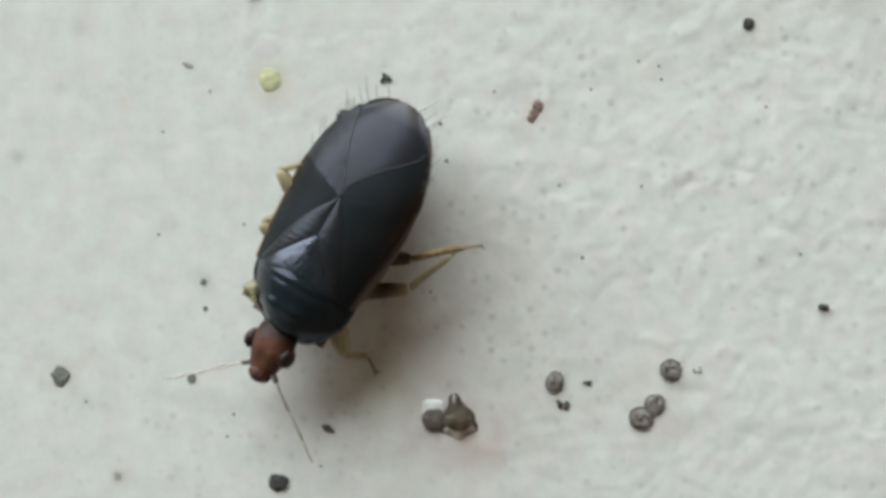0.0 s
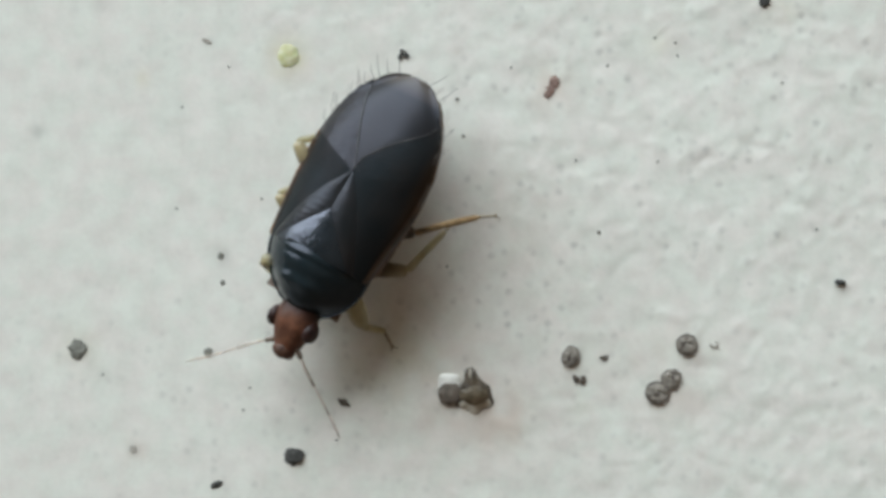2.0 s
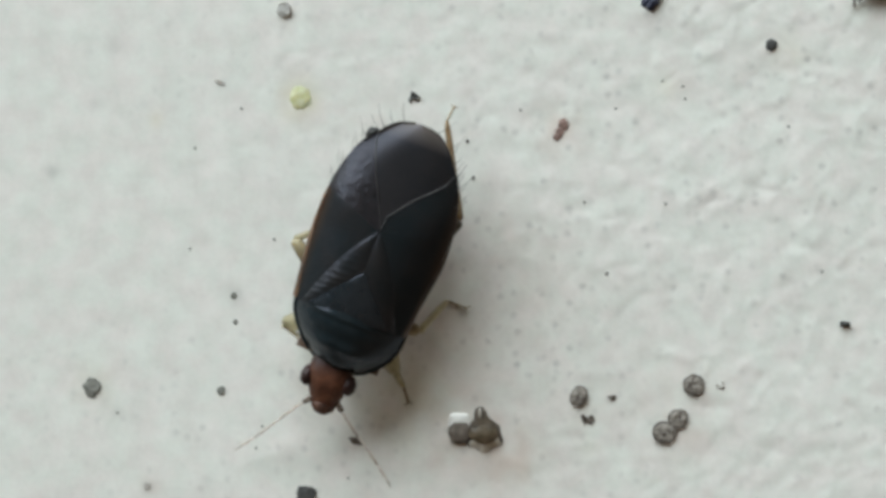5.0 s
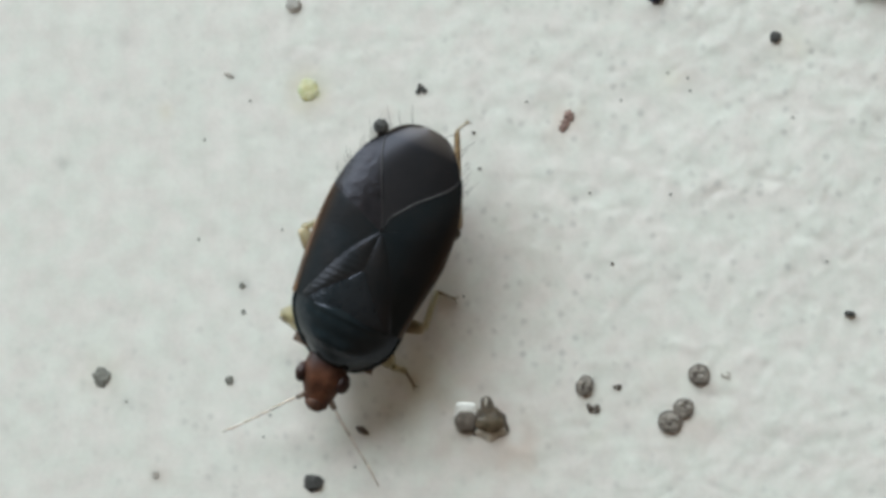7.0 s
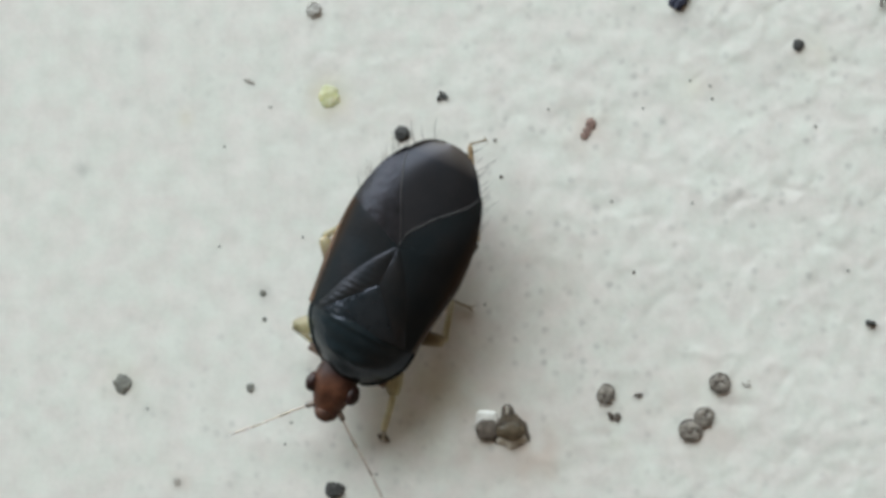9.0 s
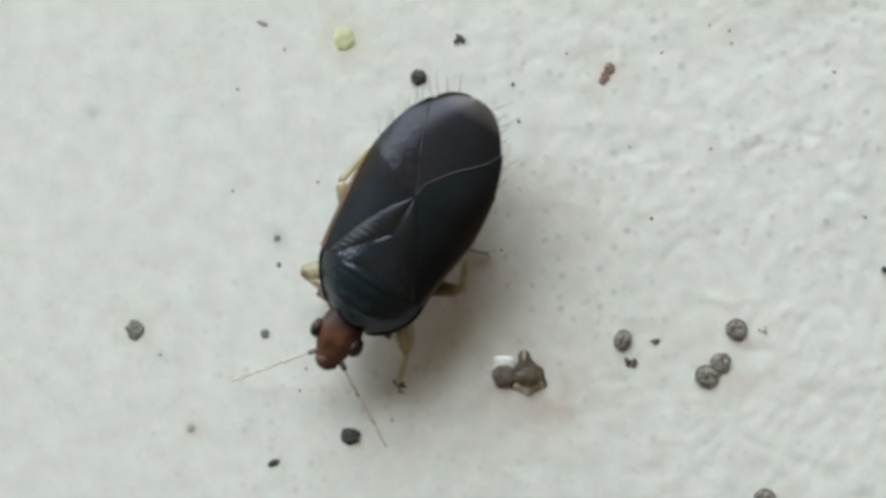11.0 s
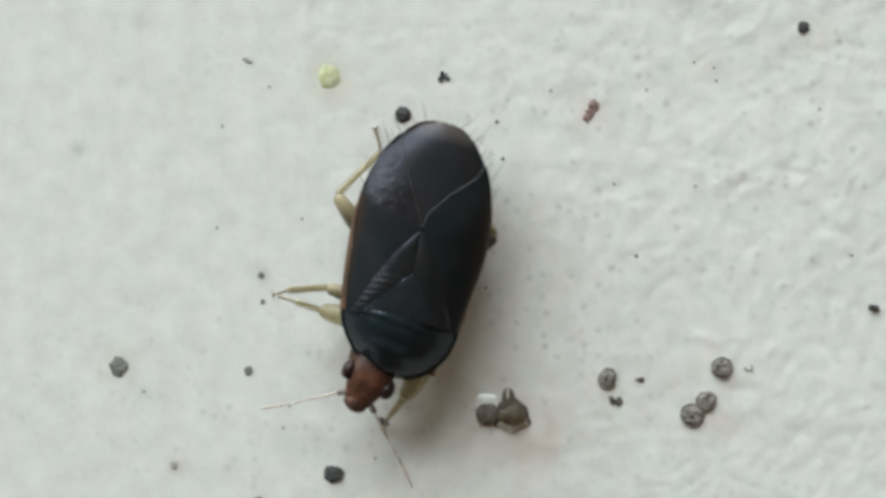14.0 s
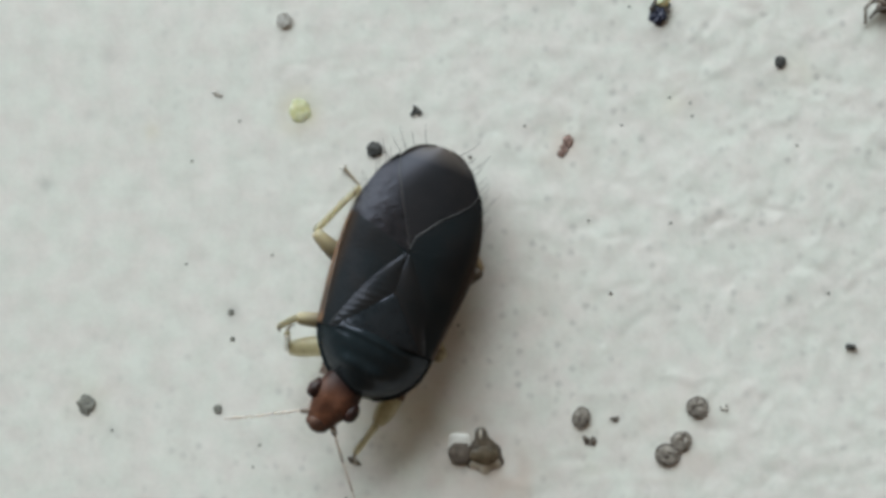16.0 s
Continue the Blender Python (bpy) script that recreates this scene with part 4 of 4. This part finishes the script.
for leg_name, (hip, lengths) in LEGS.items():
    hind, fore = "hind" in leg_name, "fore" in leg_name
    thick = 0.088 if hind else 0.098 if fore else 0.080
    fem_mat = M_LEG if fore else M_FEMUR_DARK if leg_name == "left hind" else M_FEMUR
    femur = limb("femur", lengths[0], [thick * 0.7, thick * 1.12, thick * 1.18, thick * 1.08, 0.066], fem_mat, "dark brown thigh" if fem_mat is M_FEMUR_DARK else "pale tan thigh")
    tibia = limb("tibia", lengths[1], [0.044, 0.041, 0.039, 0.039, 0.033], M_SHIN if fem_mat is M_FEMUR_DARK else M_LEG, "tan shin" if fem_mat is M_FEMUR_DARK else "straw-coloured shin")
    tarsus = part("tarsus", tarsus_mesh(lengths[2]), M_CLAW, BUG)
    LEG_PARTS[leg_name] = (femur, tibia, tarsus)


def antenna(side):
    """Four segments: a short dark base, a long second one and two thin pale ones."""
    root = part("antenna", tube([(0, 0, 0), (0, 0.06, 0), (0, 0.14, 0)], [0.024, 0.038, 0.031], 8), M_STUB, HEAD)
    part_b = tube([(0, 0.13, 0), (0.004, 0.30, 0.004), (0, 0.50, -0.004)], [0.013, 0.014, 0.016], 7)
    tube([(0, 0.50, -0.004), (-0.008, 0.70, -0.01), (-0.01, 0.90, -0.02)], [0.010, 0.012, 0.012], 6, part_b)
    tube([(-0.01, 0.90, -0.02), (-0.005, 1.06, -0.03), (0.0, 1.22, -0.05)], [0.012, 0.015, 0.006], 6, part_b)
    return root, part_b


ANTENNAE = []
for s in (1, -1):
    base, rest = antenna(s)
    base.parent = HEAD
    me = bpy.data.meshes.new("antenna")
    joined = bmesh.new()
    joined.from_mesh(base.data)
    base_faces = len(joined.faces)
    for v in rest.verts:
        v.co *= MM
    rest.to_mesh(me)
    rest.free()
    joined.from_mesh(me)
    joined.to_mesh(base.data)
    joined.free()
    base.data.materials.append(M_ANTENNA)
    for k, f in enumerate(base.data.polygons):
        f.use_smooth = True
        f.material_index = int(k >= base_faces)
    ANTENNAE.append((s, base))
# antennae: seconds and the place of the tip on the paint, in mm
FEELERS = {
    1: [(0, -2.69, -1.31), (1.5, -2.75, -1.43), (3.5, -2.56, -1.46), (5, -2.34, -2.08), (8, -2.63, -1.90), (12.5, -2.84, -1.84), (14, -2.33, -1.78), (15, -2.34, -1.51), (16, -2.41, -1.43)],
    -1: [(0, -0.97, -2.40), (1.5, -0.85, -2.43), (3.5, -0.72, -2.46), (5, -0.34, -2.53), (8, -0.74, -2.63), (12.5, -1.06, -2.75), (14, -0.46, -2.68), (15, -0.62, -2.70), (16, -0.74, -2.60)],
}


# ---- dirt, grains and residues on the paint ----
def place(ob, x, y, turn=0.0, sink=0.0):
    ob.matrix_basis = pose(x * MM, y * MM, (float(height(x, y)) - sink) * MM, 0, 0, turn)
    return ob


def speck(x, y, r, seed, mat=None, squash=(1, 1, 0.6), turn=0, label="dark sooty speck stuck to white paint", rough=0.3):
    ob = part("dirt_speck", blob(r, seed, rough, (squash[0], squash[1], squash[2] * 0.36), 4 if r > 0.05 else 3), mat or M_SOOT, None)
    place(ob, x, y, turn, -r * squash[2] * 0.14)
    return tagged(ob, label, "speck", "specks on the paint")


def cluster(x, y, r, seed, mat=None, count=14, gather=0.95, label="dark cluster of fine grit on white paint"):
    """A dark crumb made of a few grains stuck together."""
    rnd, bm = random.Random(seed), bmesh.new()
    for k in range(count):
        a, d = rnd.uniform(0, 6.28), r * rnd.uniform(0.1, gather)
        blob(r * rnd.uniform(0.18, 0.42), seed + k, 0.5, (1, 1, 0.45), 2, (math.cos(a) * d, math.sin(a) * d * 0.8, 0.0), bm)
    ob = part("dirt_speck", bm, mat or M_RIM, None)
    place(ob, x, y, 0, -r * 0.15)
    return tagged(ob, label, "speck", "specks on the paint")


def droplet(x, y, r, seed, turn=0, squash=1.0, crust=None, edge=None):
    """A dried droplet: a low disc with a raised, uneven rim and grains inside."""
    root = tagged(new("dried_droplet"), "brown dried droplet with a dark raised rim", "dried droplet", "dried droplets on the paint")
    place(root, x, y, turn)
    n, rings, rnd = 36, 6, random.Random(seed)
    bm = bmesh.new()
    centre = bm.verts.new((0, 0, 0.032))
    last = None
    for k in range(1, rings + 1):
        f = k / rings
        ring = []
        for j in range(n):
            a = 2 * math.pi * j / n
            wob = 1 + 0.07 * noise.noise(Vector((math.cos(a) * 1.6, math.sin(a) * 1.6, seed)))
            z = 0.032 + 0.014 * noise.noise(Vector((math.cos(a) * f * 4, math.sin(a) * f * 4, seed + 5))) - 0.032 * max(0, f - 0.8) * 5
            ring.append(bm.verts.new((math.cos(a) * r * f * wob, math.sin(a) * r * f * wob * squash, z)))
        for j in range(n):
            if last is None:
                bm.faces.new((centre, ring[j], ring[(j + 1) % n]))
            else:
                bm.faces.new((last[j], ring[j], ring[(j + 1) % n], last[(j + 1) % n]))
        last = ring
    part("crust", bm, crust or M_BROWN, root)
    bm = bmesh.new()
    prof = []
    for j in range(n):
        a = 2 * math.pi * j / n
        wob = 1 + 0.07 * noise.noise(Vector((math.cos(a) * 1.6, math.sin(a) * 1.6, seed)))
        t = r * (0.060 + 0.07 * noise.noise(Vector((math.cos(a) * 2, math.sin(a) * 2, seed + 9))))
        c = Vector((math.cos(a) * r * 0.93 * wob, math.sin(a) * r * 0.93 * wob * squash, 0.026))
        o = Vector((math.cos(a), math.sin(a), 0))
        prof.append([bm.verts.new(c + o * t * math.cos(q) + Vector((0, 0, t * 0.9 * math.sin(q)))) for q in (2 * math.pi * m / 8 for m in range(8))])
    for j in range(n):
        for m in range(8):
            p, q = prof[j], prof[(j + 1) % n]
            bm.faces.new((p[m], q[m], q[(m + 1) % 8], p[(m + 1) % 8]))
    part("rim", bm, edge or M_DROP_RIM, root, "dark raised rim")
    for k in range(3):
        # inner drying lines, bent along the rim
        a0, span, d = rnd.uniform(0, 6.28), rnd.uniform(1.2, 2.6), r * (0.30 + 0.20 * k)
        pts = [(math.cos(a0 + span * m / 8) * d, math.sin(a0 + span * m / 8) * d * squash, 0.036 + 0.006 * noise.noise(Vector((m * 0.7, k, seed)))) for m in range(9)]
        part("drying_line", tube(pts, [r * (0.025 + 0.035 * math.sin(math.pi * m / 8)) for m in range(9)], 6), edge or M_DROP_RIM, root)
    for k in range(4):
        a, d = rnd.uniform(0, 6.28), r * rnd.uniform(0.1, 0.6)
        part("grain", blob(r * rnd.uniform(0.13, 0.24), seed + k, 0.3, (1, 1, 0.4), 2, (math.cos(a) * d, math.sin(a) * d * squash, 0.034)), (edge or M_DROP_RIM) if k == 1 else (crust or M_BROWN), root)
    return root


def bell(scale, low, high, shift, neck=0.115, wave=0.012):
    """A bell-shaped scale seen from above: a lobed foot, wide shoulders and one narrow neck."""
    n, rings = 72, 7
    bm = bmesh.new()

    def reach(a):
        to_neck = math.atan2(math.sin(a - radians(97)), math.cos(a - radians(97)))
        return scale * (0.190 + neck * math.exp(-((to_neck / 0.26) ** 4)) + 0.040 * math.exp(-((to_neck / 0.80) ** 2)) - 0.030 * math.exp(-(((abs(to_neck) - 1.1) / 0.4) ** 2)) + wave * math.cos(6 * (a - radians(214))) - 0.020 * math.exp(-(((a - math.pi) / 0.5) ** 2)) + 0.012 * math.cos(a + 0.6))

    centre = bm.verts.new((0.02, shift - 0.03, high))
    foot = bm.verts.new((0.02, shift - 0.03, low))
    last = None
    for k in range(1, rings + 2):
        f = min(k / rings, 1.0)
        z = low if k > rings else low + (high - low) * (1 - f**5) * (1 + 0.12 * math.sin(5 * f))
        ring = []
        for j in range(n):
            a = 2 * math.pi * j / n
            lift = 0.008 * noise.noise(Vector((math.cos(a) * f * 3, math.sin(a) * f * 3, scale * 9))) if k < rings else 0.0
            ring.append(bm.verts.new((0.02 + math.cos(a) * reach(a) * f * 1.16, shift - 0.03 + math.sin(a) * reach(a) * f, z + lift)))
        for j in range(n):
            if last is None:
                bm.faces.new((centre, ring[j], ring[(j + 1) % n]))
            else:
                bm.faces.new((last[j], ring[j], ring[(j + 1) % n], last[(j + 1) % n]))
        last = ring
    for j in range(n):
        bm.faces.new((foot, last[(j + 1) % n], last[j]))
    return bm


def pad(wide, long, tall, at, seed):
    """A low cushion with squared corners."""
    bm = blob(1.0, seed, 0.05, (1, 1, 1), 4)
    for v in bm.verts:
        x, y = v.co.x, v.co.y
        k = (abs(x) ** 4 + abs(y) ** 4) ** 0.25
        k = math.hypot(x, y) / k if k > 1e-6 else 1.0
        v.co = Vector((x * k * wide + at[0], y * k * long + at[1], v.co.z * tall + at[2]))
    return bm


def flake(x, y):
    """A wavy bell-shaped scale of residue beside a grey-brown disc and a white blister."""
    root = tagged(new("residue_flake"), "olive-brown bell-shaped residue scale beside a glossy white blister", "flake")
    place(root, x, y)
    part("shell", bell(1.14, -0.02, 0.045, 0.0, 0.080, 0.017), M_RIM, root, "dark wavy shell edge")
    part("layer", bell(0.97, 0.0, 0.056, -0.014, 0.06, 0.020), M_CREAM, root, "cream wavy layer")
    part("skin", bell(0.86, 0.0, 0.076, 0.040, 0.10, 0.010), M_SKIN, root, "dark brown folded skin")
    part("cap", blob(0.150, 15, 0.12, (1.10, 0.70, 0.20), 4, (0.022, -0.022, 0.074)), M_SHELL, root, "olive-brown cap")
    part("slit", blob(0.06, 17, 0.1, (0.26, 0.95, 0.3), 3, (-0.020, 0.232, 0.086)), M_CREAM, root, "cream slit in the neck")
    part("disc", blob(0.132, 5, 0.10, (0.98, 1.04, 0.28), 4, (-0.258, 0.0, 0.03)), M_DISC, root, "grey-brown disc")
    part("blister", pad(0.125, 0.105, 0.035, (-0.262, 0.115, 0.008), 8), M_WHITE, root, "glossy white paint blister")
    return root


flake(0.638, -1.799)
for k, (x, y, r, turn, sq) in enumerate([(3.108, -1.236, 0.125, 10, 1.0), (1.776, -1.372, 0.125, 70, 0.82), (2.765, -1.784, 0.14, 0, 0.95), (2.925, -1.63, 0.125, 40, 0.9)]):
    droplet(x, y, r, 3 + k * 4, turn, sq)

# x, y, radius, shape: the dots that can be told apart
for k, (x, y, r, sq, turn) in enumerate([
        (4.050, 2.760, 0.066, (1, 1.08, 0.8), -20), (-0.649, 1.713, 0.09, (1, 1, 0.8), 20), (-1.43, -2.541, 0.105, (1.05, 0.95, 0.7), 0), (-3.998, -1.301, 0.10, (1, 1.05, 0.4), 0),
        (-2.449, -1.331, 0.045, (1, 1.2, 0.7), 0),
        (-0.849, -1.915, 0.06, (1.2, 0.6, 0.6), -30), (-2.31, -0.206, 0.036, (1, 1.1, 0.5), 0), (-2.332, -2.865, 0.06, (1.2, 0.6, 0.5), 30), (-2.287, -0.52, 0.026, (1, 1.2, 0.6), 0)]):
    speck(x, y, r, k + 1, M_ASH if k in (3, 4, 6, 8) else M_RIM if k == 5 else None, sq, turn, rough=0.10 if k == 0 else 0.25)
for k, (x, y, r, sq, turn) in enumerate([(-2.51, 2.352, 0.045, (1.5, 0.55, 0.4), -25), (-3.318, -2.469, 0.04, (1, 1, 0.3), 0)]):
    speck(x, y, r, k + 40, M_GREY, sq, turn, "small grey crumb of dust on white paint")
for k, (x, y) in enumerate([(2.112, 0.058), (0.539, 1.194), (0.468, 1.63), (-2.243, 2.036), (-2.797, 1.56), (4.241, 1.79), (4.606, 0.084), (2.224, 2.015), (2.778, 2.34), (3.013, 2.275), (3.039, 2.124), (2.308, 3.395), (2.798, 0.882), (-1.834, 0.466), (-2.845, 0.351), (-1.95, -1.75),
                            (-2.024, -2.005), (-0.93, -2.35), (0.35, -0.33), (1.1, 2.0), (1.85, 0.9), (-3.69, -1.60)]):
    speck(x, y, 0.020 if k < 3 else 0.015, k + 60, M_RIM if k < 3 else M_ASH, (1, 1, 0.7), 0, "tiny dark speck on white paint" if k < 3 else "tiny grey speck on white paint")
rod = tube([(-0.062, 0.006, 0), (-0.05, 0.006, 0), (-0.015, 0.0, 0), (0.02, 0.002, 0), (0.05, -0.006, 0), (0.06, -0.008, 0)], [0.012, 0.028, 0.034, 0.033, 0.027, 0.012], 12)
place(tagged(part("dirt_speck", rod, M_SOOT, None), "short black rod of soot on white paint", "speck", "specks on the paint"), 4.858, -0.521, -6, -0.02)
cluster(-0.172, 2.161, 0.07, 5, M_SOOT, 12, 0.9)
cluster(1.867, -1.639, 0.075, 2)
cluster(2.176, -1.383, 0.055, 9)
cluster(3.43, -1.261, 0.05, 8, M_GREY, 7, 1.4, "faint brownish flecks of residue on white paint")
crumb = tagged(new("grit_crumb"), "ragged blue-black grit crumb with a yellow core and brown grains", "crumb")
place(crumb, 2.655, 3.345)
part("lump", blob(0.098, 81, 0.55, (0.85, 1.10, 0.42), 4, (-0.010, -0.035, 0.02)), M_BLUE, crumb, "blue-black lump")
part("core", blob(0.060, 82, 0.4, (1.1, 0.9, 0.7), 3, (0.035, 0.105, 0.045)), M_YELLOW, crumb, "yellow core")
rnd = random.Random(83)
for k in range(16):
    a, d = rnd.uniform(-0.3, 3.4), rnd.uniform(0.05, 0.125)
    part("grain", blob(rnd.uniform(0.018, 0.040), 84 + k, 0.5, (1, 1, 0.7), 2, (math.cos(a) * d * 0.9, 0.02 + math.sin(a) * d, 0.02 + 0.03 * rnd.random())), M_RIM if k % 3 else M_SOOT, crumb)
place(tagged(part("pollen_grain", blob(0.135, 12, 0.13, (1, 1.05, 0.13), 4), M_YELLOW, None), "pale yellow rounded pollen grain on white paint", "grain"), -1.534, 2.16, 0, 0.002)
for x, y, r in ((1.60, 1.83, 0.055), (1.56, 1.74, 0.05), (1.53, 1.68, 0.045), (1.63, 1.78, 0.03)):
    speck(x, y, r, int(x * 100), M_RUST, (1, 1, 0.7), 0, "rust-red grit in a pinkish stain", 0.4)
debris = tagged(new("debris_crumb"), "curled brown plant debris on white paint", "debris")
place(debris, 5.16, 3.36)
part("clump", blob(0.13, 21, 0.5, (1.2, 0.8, 0.5), 4, (0.15, 0.06, 0.05)), M_HUSK, debris)
for k, pts in enumerate([[(-0.15, -0.16, 0.03), (-0.17, 0.0, 0.10), (-0.08, 0.12, 0.14), (0.08, 0.14, 0.12)], [(-0.10, -0.10, 0.03), (-0.03, -0.01, 0.08), (0.08, 0.0, 0.13), (0.2, -0.05, 0.1)], [(0.0, 0.16, 0.10), (0.12, 0.22, 0.12), (0.28, 0.18, 0.06)],
                         [(-0.13, 0.06, 0.08), (-0.02, 0.09, 0.13), (0.10, 0.03, 0.12), (0.16, -0.09, 0.05)], [(0.02, -0.04, 0.06), (0.12, 0.10, 0.15), (0.24, 0.10, 0.12), (0.30, -0.02, 0.05)]]):
    part("curl", tube(pts, [0.016, 0.024, 0.024, 0.014][:len(pts)], 8), (M_BROWN, M_RIM, M_RIM, M_HUSK, M_HUSK)[k], debris)
droplet(-1.732, 3.225, 0.09, 31, 0, 1.0, M_PALE, M_GREY)
droplet(3.451, -3.22, 0.13, 35, 0, 0.9)


# ---- what moves ----
def motions():
    walk(BUG, [(t, in_metres(body_pose(t))) for t in KEY_TIMES])
    neck = Matrix.Translation((0, 0.55, 0.58))
    turns = {}
    for t in KEY_TIMES:
        turn, right, ahead = at_time(HEAD_TURN, t)
        turns[t] = Matrix.Translation((right, ahead, 0)) @ neck @ Matrix.Rotation(radians(turn), 4, "Z") @ neck.inverted()
    walk(HEAD, [(t, in_metres(m)) for t, m in turns.items()])
    shield_rows = []
    for t in KEY_TIMES:
        turn, right = at_time(SHIELD_TURN, t)
        shield_rows.append((t, in_metres(Matrix.Translation((right, 0, 0)) @ Matrix.Rotation(radians(turn), 4, "Z"))))
    walk(SHIELD, shield_rows)
    for s, feeler in ANTENNAE:
        rows, base = [], Vector((s * 0.13, 0.99, 0.50))
        for t in KEY_TIMES:
            tip = (body_pose(t) @ turns[t]).inverted() @ Vector((*at_time(FEELERS[s], t), 0.2))
            rows.append((t, in_metres(along(base, tip - base, (0, 0, 1)))))
        walk(feeler, rows)
    for leg_name, (hip, (a, b, c)) in LEGS.items():
        moves = ([], [], [])
        for t in KEY_TIMES:
            kx, ky, ax, ay, tx, ty = at_time(LEG_ROWS[leg_name], t)
            m = body_pose(t)
            start = m @ Vector(hip)
            # the thigh swings about the hip's line to the knee; the shin drops to the paint, or rises if held up
            up_from, up_to = HELD_UP.get(leg_name, (-1, -1))
            held = up_from <= t <= up_to
            knee = Vector((kx, ky, 0.42))
            start = knee - (knee - start).normalized() * a
            drop = math.sqrt(max(b * b - (ax - kx) ** 2 - (ay - ky) ** 2, 0.0))
            ankle_z = min(knee.z + drop, 1.3) if held else max(knee.z - drop, 0.08)
            ankle = knee + (Vector((ax, ay, ankle_z)) - knee).normalized() * b
            reach = math.hypot(tx - ankle.x, ty - ankle.y)
            toe = Vector((tx, ty, ankle.z - math.sqrt(max(c * c - reach * reach, 0.0)) if held else 0.03))
            if (toe - ankle).xy.length < (0.12 if held else 0.05):
                toe = ankle + Vector((0.4 * (ax - kx), 0.4 * (ay - ky), -0.25))
            inv = m.inverted().to_3x3()
            for rows, p, q in zip(moves, (start, knee, ankle), (knee, ankle, toe)):
                rows.append((t, in_metres(along(m.inverted() @ p, inv @ (q - p), (0.05, 0.05, 1)))))
        for limb_ob, rows in zip(LEG_PARTS[leg_name], moves):
            walk(limb_ob, rows)


motions()
